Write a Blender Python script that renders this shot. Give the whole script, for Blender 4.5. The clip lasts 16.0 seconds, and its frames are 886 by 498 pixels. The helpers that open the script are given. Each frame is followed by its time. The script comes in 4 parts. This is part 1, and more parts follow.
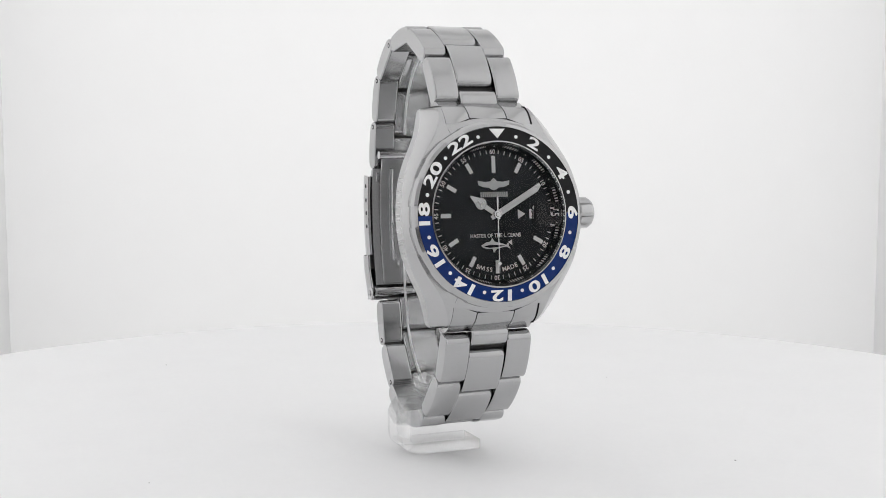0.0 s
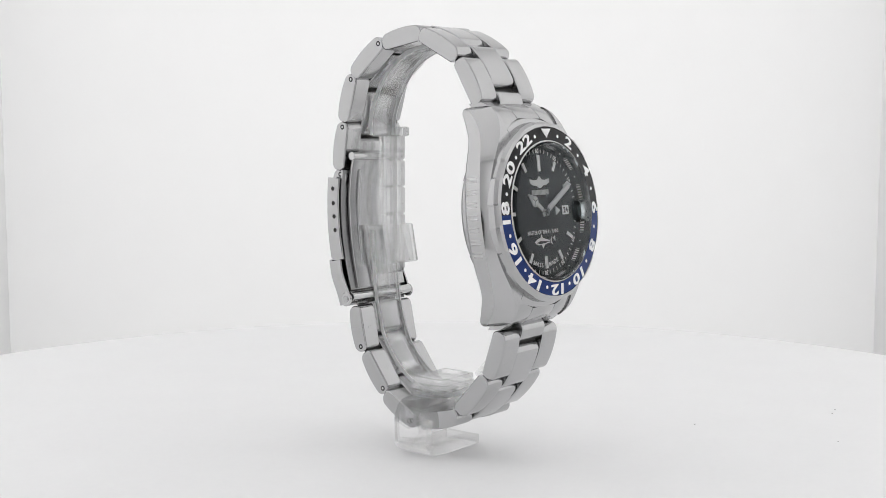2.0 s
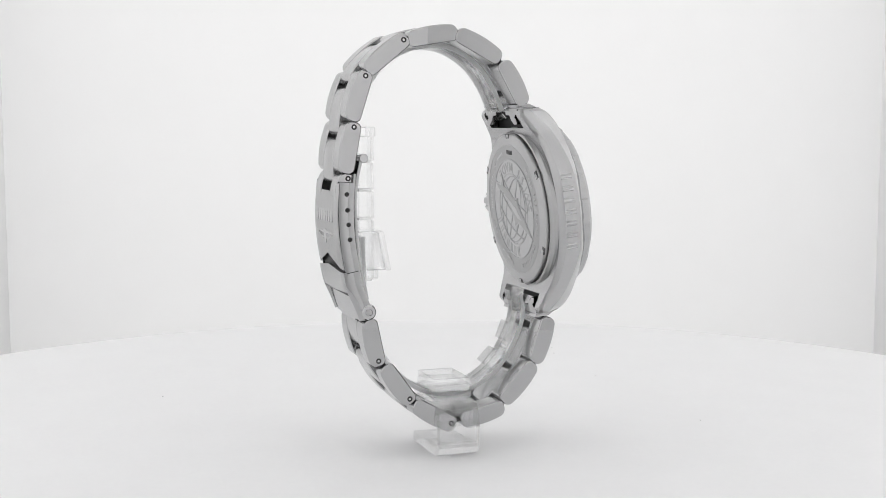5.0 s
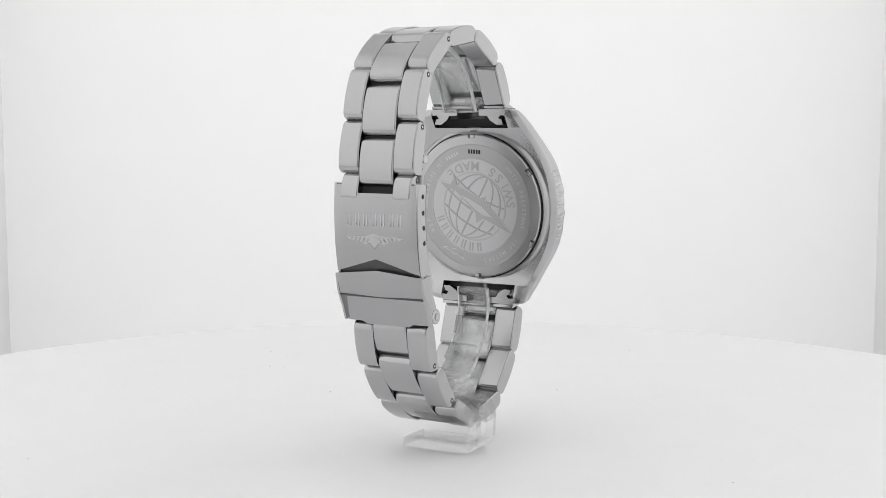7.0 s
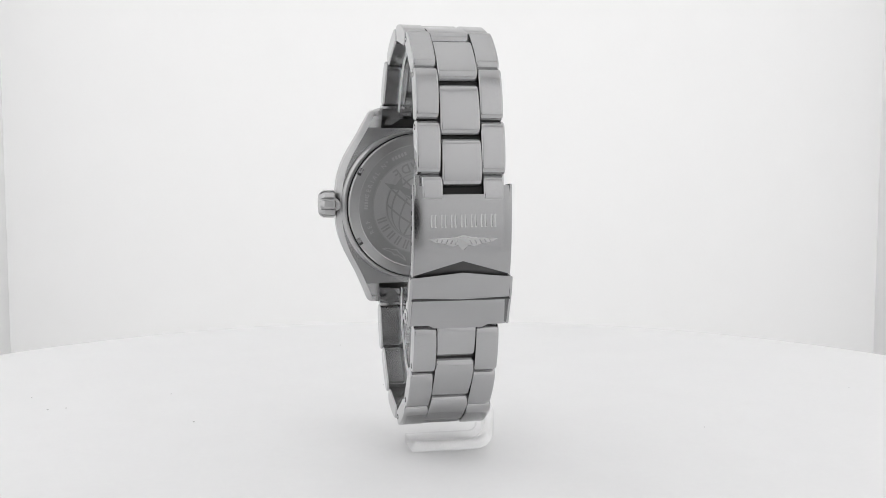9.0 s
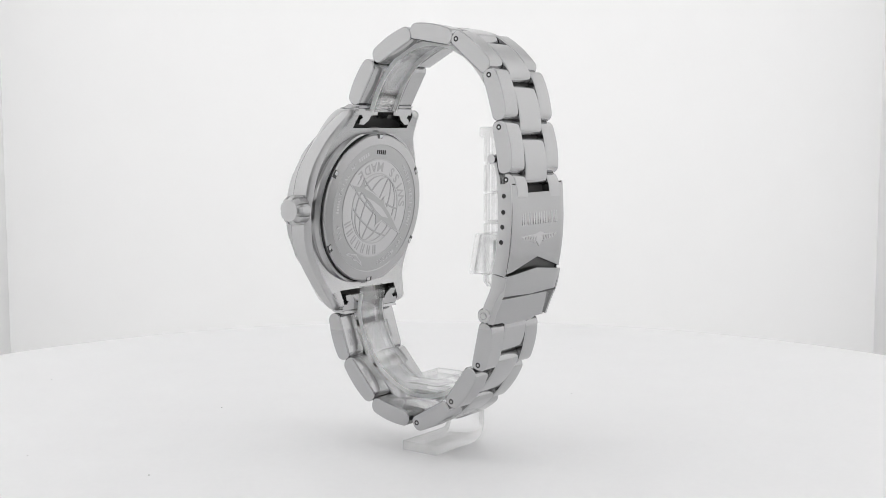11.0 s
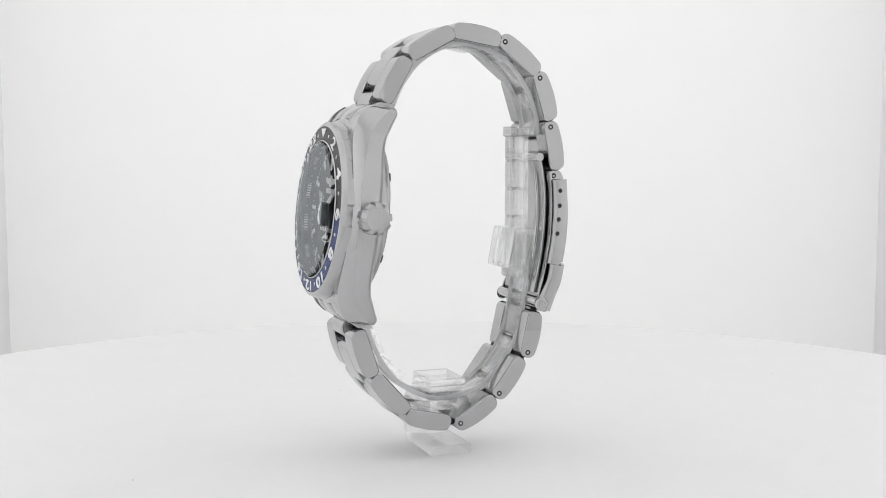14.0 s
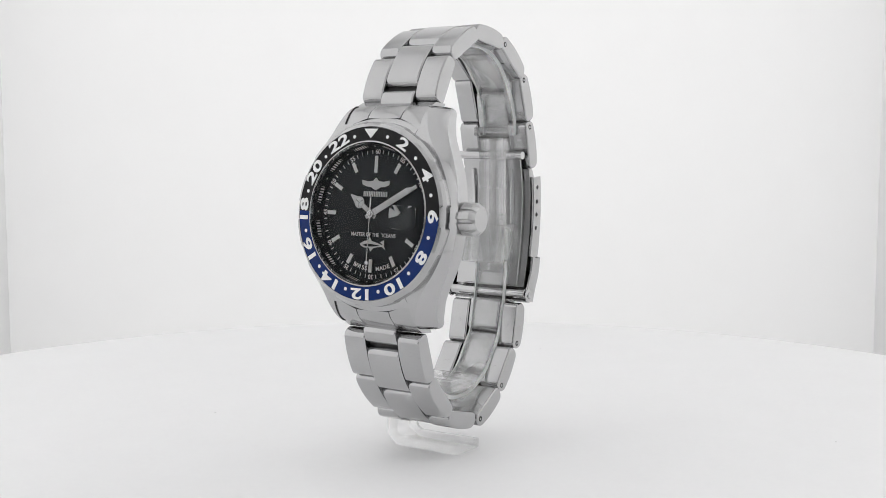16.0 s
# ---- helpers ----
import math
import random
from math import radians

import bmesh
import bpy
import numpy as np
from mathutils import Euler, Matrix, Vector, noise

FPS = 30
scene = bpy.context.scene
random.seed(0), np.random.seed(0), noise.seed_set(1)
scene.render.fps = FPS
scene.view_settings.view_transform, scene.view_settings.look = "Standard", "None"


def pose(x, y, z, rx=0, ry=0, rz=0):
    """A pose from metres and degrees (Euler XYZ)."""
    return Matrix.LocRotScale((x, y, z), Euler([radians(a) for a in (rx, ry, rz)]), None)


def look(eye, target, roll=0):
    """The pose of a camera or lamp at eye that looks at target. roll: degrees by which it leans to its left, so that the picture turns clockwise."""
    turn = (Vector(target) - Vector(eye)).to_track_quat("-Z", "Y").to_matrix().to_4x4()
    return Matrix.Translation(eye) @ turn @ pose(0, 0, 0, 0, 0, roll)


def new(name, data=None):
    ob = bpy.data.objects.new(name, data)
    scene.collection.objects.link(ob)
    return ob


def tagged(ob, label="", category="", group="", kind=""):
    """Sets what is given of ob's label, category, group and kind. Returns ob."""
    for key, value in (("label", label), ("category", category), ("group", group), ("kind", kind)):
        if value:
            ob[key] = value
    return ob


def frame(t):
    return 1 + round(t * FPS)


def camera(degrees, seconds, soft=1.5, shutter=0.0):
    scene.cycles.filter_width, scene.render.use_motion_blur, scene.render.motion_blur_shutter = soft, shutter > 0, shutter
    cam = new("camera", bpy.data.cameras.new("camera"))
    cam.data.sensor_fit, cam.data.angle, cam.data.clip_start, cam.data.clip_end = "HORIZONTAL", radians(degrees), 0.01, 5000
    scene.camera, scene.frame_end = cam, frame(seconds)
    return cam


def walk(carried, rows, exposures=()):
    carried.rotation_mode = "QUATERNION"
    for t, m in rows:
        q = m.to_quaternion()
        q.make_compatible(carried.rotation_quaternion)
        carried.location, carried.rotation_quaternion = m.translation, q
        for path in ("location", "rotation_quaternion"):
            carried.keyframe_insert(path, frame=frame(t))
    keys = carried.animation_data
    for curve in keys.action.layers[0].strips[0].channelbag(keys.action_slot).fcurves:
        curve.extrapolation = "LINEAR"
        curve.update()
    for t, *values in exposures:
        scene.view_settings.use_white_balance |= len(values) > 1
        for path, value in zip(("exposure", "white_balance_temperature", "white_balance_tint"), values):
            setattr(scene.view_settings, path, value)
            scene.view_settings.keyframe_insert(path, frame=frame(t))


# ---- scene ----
# ---- camera: stands still, level with the watch head, looking slightly down ----
cam = camera(39.55, 16.0, soft=0.5)
EYE = pose(0.00051, -0.30536, 0.0805, 90 - 5.67, 0, 0)
walk(cam, [(0, EYE), (16, EYE)])
scene.view_settings.exposure = 0.0

# ---- light: a white light tent with unseen lamps round it, the front pair added fill ----
world = bpy.data.worlds.new("dark_room")
scene.world = world
world.use_nodes = True
world.node_tree.nodes["Background"].inputs[0].default_value = (0.5, 0.5, 0.52, 1)
world.node_tree.nodes["Background"].inputs[1].default_value = 0.02


def area_lamp(name, m, sx, sy, power):
    data = bpy.data.lights.new(name, "AREA")
    data.shape, data.size, data.size_y, data.energy = "RECTANGLE", sx, sy, power
    data.color = (1.0, 0.995, 0.985)
    ob = new(name, data)
    ob.matrix_world = m
    return ob


# lamps stand outside the tent and shine through its fabric
area_lamp("back_lamp", look((0, 0.50, 0.13), (0, 0.36, 0.13)), 0.62, 0.66, 2.1)
area_lamp("left_lamp", look((-0.40, 0.02, 0.22), (-0.25, 0.02, 0.22)), 0.60, 0.56, 2.65)
area_lamp("right_lamp", look((0.40, 0.02, 0.22), (0.25, 0.02, 0.22)), 0.60, 0.56, 2.65)
area_lamp("roof_lamp", look((0, 0.02, 0.62), (0, 0.021, 0)), 0.45, 0.66, 1.75)
# unseen fill pair, added to lighten floor and steel from the front
area_lamp("front_left_fill", look((-0.24, -0.42, 0.20), (-0.24, -0.32, 0.20)), 0.20, 0.54, 0.95)
area_lamp("front_right_fill", look((0.19, -0.42, 0.20), (0.19, -0.32, 0.20)), 0.20, 0.54, 0.95)


# ---- materials ----
def material(name, color, rough=0.5, metal=0.0, grain=0.0, grain_scale=400.0, stretch=(1, 1, 1), bump=0.0, rough_var=0.0,
             coat=0.0, spec=0.5, transmission=0.0, ior=1.45):
    mat = bpy.data.materials.new(name)
    mat.use_nodes = True
    nt = mat.node_tree
    b = nt.nodes["Principled BSDF"]
    b.inputs["Base Color"].default_value = (*color, 1)
    b.inputs["Roughness"].default_value = rough
    b.inputs["Metallic"].default_value = metal
    b.inputs["Specular IOR Level"].default_value = spec
    b.inputs["Coat Weight"].default_value = coat
    b.inputs["Coat Roughness"].default_value = 0.03
    b.inputs["Transmission Weight"].default_value = transmission
    b.inputs["IOR"].default_value = ior
    if grain or bump or rough_var:
        tc = nt.nodes.new("ShaderNodeTexCoord")
        mp = nt.nodes.new("ShaderNodeMapping")
        mp.inputs["Scale"].default_value = stretch
        nt.links.new(tc.outputs["Object"], mp.inputs["Vector"])
        fine = nt.nodes.new("ShaderNodeTexNoise")
        fine.inputs["Scale"].default_value = grain_scale
        fine.inputs["Detail"].default_value = 3
        nt.links.new(mp.outputs[0], fine.inputs["Vector"])
        broad = nt.nodes.new("ShaderNodeTexNoise")
        broad.inputs["Scale"].default_value = 60
        nt.links.new(tc.outputs["Object"], broad.inputs["Vector"])
        if grain:
            add = nt.nodes.new("ShaderNodeMath")
            add.operation = "ADD"
            nt.links.new(fine.outputs["Fac"], add.inputs[0])
            nt.links.new(broad.outputs["Fac"], add.inputs[1])
            mr = nt.nodes.new("ShaderNodeMapRange")
            mr.inputs["From Min"].default_value, mr.inputs["From Max"].default_value = 0.6, 1.4
            mr.inputs["To Min"].default_value, mr.inputs["To Max"].default_value = 1 - grain, 1 + grain
            nt.links.new(add.outputs[0], mr.inputs["Value"])
            mul = nt.nodes.new("ShaderNodeVectorMath")
            mul.operation = "SCALE"
            mul.inputs[0].default_value = color
            nt.links.new(mr.outputs[0], mul.inputs["Scale"])
            nt.links.new(mul.outputs[0], b.inputs["Base Color"])
        if rough_var:
            rr = nt.nodes.new("ShaderNodeMapRange")
            rr.inputs["From Min"].default_value, rr.inputs["From Max"].default_value = 0.3, 0.7
            rr.inputs["To Min"].default_value, rr.inputs["To Max"].default_value = rough - rough_var, rough + rough_var
            nt.links.new(fine.outputs["Fac"], rr.inputs["Value"])
            nt.links.new(rr.outputs[0], b.inputs["Roughness"])
        if bump:
            bp = nt.nodes.new("ShaderNodeBump")
            bp.inputs["Strength"].default_value = bump
            bp.inputs["Distance"].default_value = 0.00002
            nt.links.new(fine.outputs["Fac"], bp.inputs["Height"])
            nt.links.new(bp.outputs[0], b.inputs["Normal"])
    return mat


def coated_glass(name, bend=0.0):
    mat = bpy.data.materials.new(name)
    mat.use_nodes = True
    nt = mat.node_tree
    nt.nodes.remove(nt.nodes["Principled BSDF"])
    clear = nt.nodes.new("ShaderNodeBsdfRefraction" if bend else "ShaderNodeBsdfTransparent")
    if bend:
        clear.inputs["IOR"].default_value, clear.inputs["Roughness"].default_value = bend, 0.0
    gloss = nt.nodes.new("ShaderNodeBsdfGlossy")
    gloss.inputs["Roughness"].default_value = 0.02
    fr = nt.nodes.new("ShaderNodeFresnel")
    fr.inputs["IOR"].default_value = 1.6
    gloss.inputs["Color"].default_value = (0.93, 0.98, 1.0, 1)
    coat = nt.nodes.new("ShaderNodeMapRange")
    coat.inputs["From Min"].default_value, coat.inputs["To Min"].default_value = 0.05, 0.006
    coat.inputs["From Max"].default_value = 0.85
    coat.inputs["To Max"].default_value = 0.4 if bend else 1.0
    mix = nt.nodes.new("ShaderNodeMixShader")
    nt.links.new(fr.outputs[0], coat.inputs["Value"])
    nt.links.new(coat.outputs[0], mix.inputs[0])
    nt.links.new(clear.outputs[0], mix.inputs[1])
    nt.links.new(gloss.outputs[0], mix.inputs[2])
    nt.links.new(mix.outputs[0], nt.nodes["Material Output"].inputs["Surface"])
    return mat


def fabric(name, color, through_share):
    """Thin white cloth: part of the light that falls on its far side comes through."""
    mat = material(name, color, 0.9, grain=0.012, grain_scale=900, spec=0.1)
    nt = mat.node_tree
    b = nt.nodes["Principled BSDF"]
    tr = nt.nodes.new("ShaderNodeBsdfTranslucent")
    tr.inputs["Color"].default_value = (*color, 1)
    mix = nt.nodes.new("ShaderNodeMixShader")
    mix.inputs[0].default_value = through_share
    nt.links.new(b.outputs[0], mix.inputs[1])
    nt.links.new(tr.outputs[0], mix.inputs[2])
    nt.links.new(mix.outputs[0], nt.nodes["Material Output"].inputs["Surface"])
    return mat


TENT = fabric("white_tent_fabric", (0.88, 0.88, 0.885), 0.4)
CURTAIN = fabric("pale_curtain", (0.76, 0.76, 0.765), 0.45)
DISC = material("white_turntable_plastic", (0.92, 0.92, 0.925), 0.55, grain=0.012, grain_scale=500, spec=0.3)
DUST = material("dark_dust", (0.4, 0.4, 0.39), 0.9)
BRUSHED = material("brushed_steel", (0.465, 0.465, 0.469), 0.18, 1.0, grain=0.05, grain_scale=900, stretch=(1, 6, 6), rough_var=0.03, bump=0.015)
SATIN = material("satin_steel", (0.490, 0.490, 0.494), 0.26, 1.0, grain=0.015, grain_scale=900, stretch=(1, 4, 4), rough_var=0.01)
POLISHED = material("polished_steel", (0.530, 0.530, 0.534), 0.10, 1.0, grain=0.02, grain_scale=500, rough_var=0.02)
BRIGHT = material("bright_polished_chamfer", (0.520, 0.520, 0.524), 0.14, 1.0, grain=0.02, grain_scale=500, rough_var=0.02)
CLASP = material("long_grained_clasp_steel", (0.420, 0.420, 0.423), 0.20, 1.0, grain=0.05, grain_scale=1100, stretch=(8, 8, 1), rough_var=0.05)
PLATE = material("brushed_clasp_steel", (0.475, 0.475, 0.479), 0.20, 1.0, grain=0.02, grain_scale=900, stretch=(6, 6, 1), rough_var=0.02)
# paler than the clasp steel, in place of light on its raised relief
STAMPED = material("stamped_clasp_steel", (0.520, 0.520, 0.524), 0.16, 1.0, grain=0.02, grain_scale=900)
FLANK = material("fine_brushed_case_side", (0.510, 0.510, 0.514), 0.30, 1.0, grain=0.05, grain_scale=300, stretch=(16, 16, 0.6), rough_var=0.02)
MIRROR = material("mirror_steel", (0.470, 0.470, 0.474), 0.012, 1.0, grain=0.02, grain_scale=300)
HAND = material("satin_hand_steel", (0.72, 0.72, 0.725), 0.45, 1.0, grain=0.02, grain_scale=900)
MATTE_DARK = material("blasted_steel", (0.430, 0.430, 0.433), 0.33, 1.0, grain=0.06, grain_scale=2500)
PALE_STEEL = material("pale_engraved_steel", (0.560, 0.560, 0.564), 0.34, 1.0, grain=0.04, grain_scale=2500)


def ringed_steel(name):
    """Steel turned on a lathe: fine grooves run round the middle."""
    mat = material(name, (0.48, 0.48, 0.484), 0.28, 1.0, grain=0.02, grain_scale=900)
    nt = mat.node_tree
    tg = nt.nodes.new("ShaderNodeTangent")
    tg.direction_type, tg.axis = "RADIAL", "Y"
    b = nt.nodes["Principled BSDF"]
    b.inputs["Anisotropic"].default_value = 0.75
    nt.links.new(tg.outputs[0], b.inputs["Tangent"])
    return mat


RINGED = ringed_steel("lathe_turned_steel")
# steel darkened to stand for shade in notches, lock step and chevron gap
SHADE_STEEL = material("shade_steel", (0.10, 0.10, 0.10), 0.35, 1.0, grain=0.05)
# black painted in for shade of holes and gaps; also colours the number bars
SHADE_MARK_BLACK = material("shade_and_mark_black", (0.02, 0.02, 0.02), 0.6)
BLACK_INSERT = material("black_bezel_enamel", (0.005, 0.005, 0.006), 0.2, spec=0.25, grain=0.1, grain_scale=600)
BLUE_INSERT = material("blue_bezel_enamel", (0.001, 0.022, 0.14), 0.2, spec=0.25, grain=0.1, grain_scale=600)
WHITE_PRINT = material("white_print", (0.9, 0.9, 0.9), 0.4, grain=0.01, grain_scale=900)
GREY_PRINT = material("grey_print", (0.6, 0.6, 0.61), 0.5)
DIAL_BLACK = material("black_dial_lacquer", (0.011, 0.014, 0.018), 0.5, grain=0.05, grain_scale=700, spec=0.2)
LUME = material("pale_lume", (0.84, 0.845, 0.84), 0.5, grain=0.02, grain_scale=1200)


def clear_plastic(name):
    """Clear moulded plastic: a third of the light goes straight on, the rest is bent."""
    mat = material(name, (0.99, 0.995, 0.995), 0.005, transmission=1.0, ior=1.45)
    nt = mat.node_tree
    clear = nt.nodes.new("ShaderNodeBsdfTransparent")
    clear.inputs["Color"].default_value = (0.995, 0.995, 0.995, 1)
    mix = nt.nodes.new("ShaderNodeMixShader")
    mix.inputs[0].default_value = 0.55
    nt.links.new(nt.nodes["Principled BSDF"].outputs[0], mix.inputs[1])
    nt.links.new(clear.outputs[0], mix.inputs[2])
    nt.links.new(mix.outputs[0], nt.nodes["Material Output"].inputs["Surface"])
    return mat


ACRYLIC = clear_plastic("clear_acrylic")
CRYSTAL = coated_glass("crystal_glass")
LENS = coated_glass("magnifier_glass", 1.5)
# diffuse white that stands for the gleam on clear plastic edges
EDGE_GLEAM = fabric("edge_gleam_white", (0.95, 0.955, 0.955), 0.5)


# ---- mesh helpers: lengths in millimetres ----
def part(name, bm, mat, parent, label="", sharp=32, sides=None):
    for v in bm.verts:
        v.co *= 0.001
    bmesh.ops.recalc_face_normals(bm, faces=bm.faces)
    me = bpy.data.meshes.new(name)
    bm.to_mesh(me)
    bm.free()
    me.materials.append(mat)
    if sides:
        me.materials.append(sides)
        for p in me.polygons:
            p.material_index = int(abs(p.normal.x) > 0.9)
    me.shade_smooth()
    me.set_sharp_from_angle(angle=radians(sharp))
    ob = new(name, me)
    ob.parent = parent
    if label:
        tagged(ob, label)
    return ob


def loft(bm, rings, cap=True, closed=False):
    """Join rings of points, each a closed loop, into a skin."""
    rows = [[bm.verts.new(p) for p in r] for r in rings]
    n = len(rows[0])
    pairs = list(zip(rows, rows[1:])) + ([(rows[-1], rows[0])] if closed else [])
    for a, b in pairs:
        for i in range(n):
            bm.faces.new((a[i], a[(i + 1) % n], b[(i + 1) % n], b[i]))
    if cap and not closed:
        bm.faces.new(rows[0])
        bm.faces.new(rows[-1])
    return bm


def rounded_rect(a0, a1, b0, b1, r, seg=4):
    """Corner points of a rounded rectangle in a plane."""
    out = []
    for ca, cb, s in ((a1 - r, b1 - r, 0), (a0 + r, b1 - r, 90), (a0 + r, b0 + r, 180), (a1 - r, b0 + r, 270)):
        for k in range(seg + 1):
            t = radians(s + 90 * k / seg)
            out.append((ca + r * math.cos(t), cb + r * math.sin(t)))
    return out


def slab(bm, lo, hi, edge=0.2):
    """A box with chamfered edges."""
    x0, y0, z0 = lo
    x1, y1, z1 = hi
    rings = []
    for z, e in ((z0, edge), (z0 + edge, 0), (z1 - edge, 0), (z1, edge)):
        rings.append([(a, b, z) for a, b in rounded_rect(x0 + e, x1 - e, y0 + e, y1 - e, max(edge, 0.05), 2)])
    return loft(bm, rings)


def lathe(bm, profile, seg=96, ripple=None):
    """Turn a closed (r, z) profile round z."""
    rings = []
    for i in range(seg):
        t = 2 * math.pi * i / seg
        ring = []
        for k, (r, z) in enumerate(profile):
            rr = r + (ripple(t, k) if ripple else 0)
            ring.append((rr * math.sin(t), rr * math.cos(t), z))
        rings.append(ring)
    return loft(bm, rings, closed=True)


def disc(bm, r, z0, z1, seg=64, edge=0.1, cx=0, cy=0):
    rings = [[(cx + q * math.cos(2 * math.pi * i / seg), cy + q * math.sin(2 * math.pi * i / seg), z) for i in range(seg)]
             for q, z in ((r - edge, z0), (r, z0 + edge), (r, z1 - edge), (r - edge, z1))]
    return loft(bm, rings)


def prism(bm, outline, z0, z1):
    """A flat shape given by its outline, with thickness."""
    return loft(bm, [[(x, y, z0) for x, y in outline], [(x, y, z1) for x, y in outline]])


def rod(bm, a, b, r, seg=16, edge=0.08):
    a, b = Vector(a), Vector(b)
    d = (b - a).normalized()
    s = d.orthogonal().normalized()
    t = d.cross(s)
    rings = []
    for p, q in ((a, r - edge), (a + d * edge, r), (b - d * edge, r), (b, r - edge)):
        rings.append([p + s * q * math.cos(2 * math.pi * i / seg) + t * q * math.sin(2 * math.pi * i / seg) for i in range(seg)])
    return loft(bm, rings)


def moved(bm, m):
    bmesh.ops.transform(bm, matrix=m, verts=bm.verts)
    return bm


def smooth_path(pts, n=8):
    """Points on a smooth curve through the given ones."""
    p = [Vector(q) for q in pts]
    p = [2 * p[0] - p[1]] + p + [2 * p[-1] - p[-2]]
    out = []
    for i in range(1, len(p) - 2):
        for k in range(n):
            t = k / n
            out.append(0.5 * (2 * p[i] + (p[i + 1] - p[i - 1]) * t + (2 * p[i - 1] - 5 * p[i] + 4 * p[i + 1] - p[i + 2]) * t * t
                              + (3 * p[i] - p[i - 1] - 3 * p[i + 1] + p[i + 2]) * t ** 3))
    return out + [p[-2]]


def ribbon(bm, pts, x0, x1, thick, n=8, edge=0.15):
    """A strip of even thickness that follows a path in the y-z plane."""
    path = smooth_path(pts, n)
    rings = []
    for i, q in enumerate(path):
        d = (path[min(i + 1, len(path) - 1)] - path[max(i - 1, 0)]).normalized()
        nrm = Vector((-d.y, d.x))
        ring = []
        for a, b in rounded_rect(x0, x1, -thick / 2, thick / 2, edge, 2):
            s = q + nrm * b
            ring.append((a, s.x, s.y))
        rings.append(ring)
    return loft(bm, rings)


TEXTS = {}


def text(bm, words, size, m, wide=1.0, bold=0.0, depth=0.06):
    """Set words in the built-in font, centred on the origin of m, reading along its x."""
    key = (words, size, wide, bold, depth)
    if key not in TEXTS:
        cu = bpy.data.curves.new("lettering", "FONT")
        cu.body, cu.size, cu.align_x, cu.align_y = words, size, "CENTER", "CENTER"
        cu.extrude, cu.offset, cu.resolution_u = depth, bold, 3
        ob = new("lettering", cu)
        bpy.context.view_layer.update()
        me = bpy.data.meshes.new_from_object(ob.evaluated_get(bpy.context.evaluated_depsgraph_get()))
        bpy.data.objects.remove(ob)
        TEXTS[key] = me
    n = len(bm.verts)
    bm.from_mesh(TEXTS[key])
    bm.verts.ensure_lookup_table()
    mm = m @ Matrix.Diagonal((wide, 1, 1, 1))
    for v in bm.verts[n:]:
        v.co = mm @ v.co
    return bm


def at_clock(r, deg, z=0.0, flip=False):
    """A place on a ring, deg clockwise from the top; the tops of what is set there point outward."""
    m = Matrix.Rotation(radians(-deg), 4, "Z") @ Matrix.Translation((0, r, z))
    return m @ Matrix.Rotation(math.pi, 4, "Z") if flip else m


def arc_text(bm, words, size, r, deg, step, z, flip=False, wide=1.0, bold=0.0):
    n = len(words)
    for i, ch in enumerate(words):
        if ch != " ":
            k = (i - (n - 1) / 2) * (-1 if flip else 1)
            text(bm, ch, size, at_clock(r, deg + k * step, z, flip), wide, bold)
    return bm


def bars(bm, n, width, height, m, gap=0.3, depth=0.12, edge=0.03):
    """A row of plain blocks where a maker's mark or a number stands."""
    step = width / n
    for i in range(n):
        x = -width / 2 + step * (i + 0.5)
        k = bmesh.new()
        slab(k, (x - step * (1 - gap) / 2, -height / 2, -depth / 2), (x + step * (1 - gap) / 2, height / 2, depth / 2), edge)
        moved(k, m)
        me = bpy.data.meshes.new("tmp")
        k.to_mesh(me)
        k.free()
        bm.from_mesh(me)
        bpy.data.meshes.remove(me)
    return bm


def thing(name, label, category):
    ob = new(name)
    ob.empty_display_size = 0.01
    return tagged(ob, label, category)


# ---- the light tent ----
def sheet(corners):
    bm = bmesh.new()
    bm.faces.new([bm.verts.new(c) for c in corners])
    return bm


def wall(name, corners, label, category="wall"):
    """One sheet of thin fabric on the tent's frame."""
    return tagged(part(name, sheet(corners), TENT, None), label, category, kind="structure")


L, R, F, B, LOW, HIGH = -236, 236, -322, 360, -60, 500
wall("wall_back", [(L, B, LOW), (R, B, LOW), (R, B, HIGH), (L, B, HIGH)], "plain white fabric back wall of a light tent")
wall("wall_left", [(L, F, LOW), (L, B, LOW), (L, B, HIGH), (L, F, HIGH)], "plain white fabric side wall of a light tent")
wall("wall_right", [(R, F, LOW), (R, B, LOW), (R, B, HIGH), (R, F, HIGH)], "plain white fabric side wall of a light tent")
wall("ceiling", [(L, F, HIGH), (R, F, HIGH), (R, B, HIGH), (L, B, HIGH)], "white fabric roof of a light tent", "ceiling")
tagged(part("floor", slab(bmesh.new(), (-251, -322, -66), (251, 366, -60), 1.0), TENT, None), "white fabric floor under the turntable", "floor", kind="structure")
front = bmesh.new()
HX, HZ, HR = -36, 52, 65
hole = [(HX + HR * math.cos(2 * math.pi * i / 48), HZ + HR * math.sin(2 * math.pi * i / 48)) for i in range(48)]
rim = []
for hx, hz in hole:
    dx, dz = hx - HX, hz - HZ
    k = min((R - HX if dx > 0 else HX - L) / max(abs(dx), 1e-6), (HIGH - HZ if dz > 0 else HZ - LOW) / max(abs(dz), 1e-6))
    rim.append((HX + dx * k, HZ + dz * k))
loft(front, [[(x, F, z) for x, z in ring] for ring in (hole, rim)], cap=False)
tagged(part("wall_front", front, CURTAIN, None), "pale fabric front curtain with a gap for the lens", "wall", kind="structure")

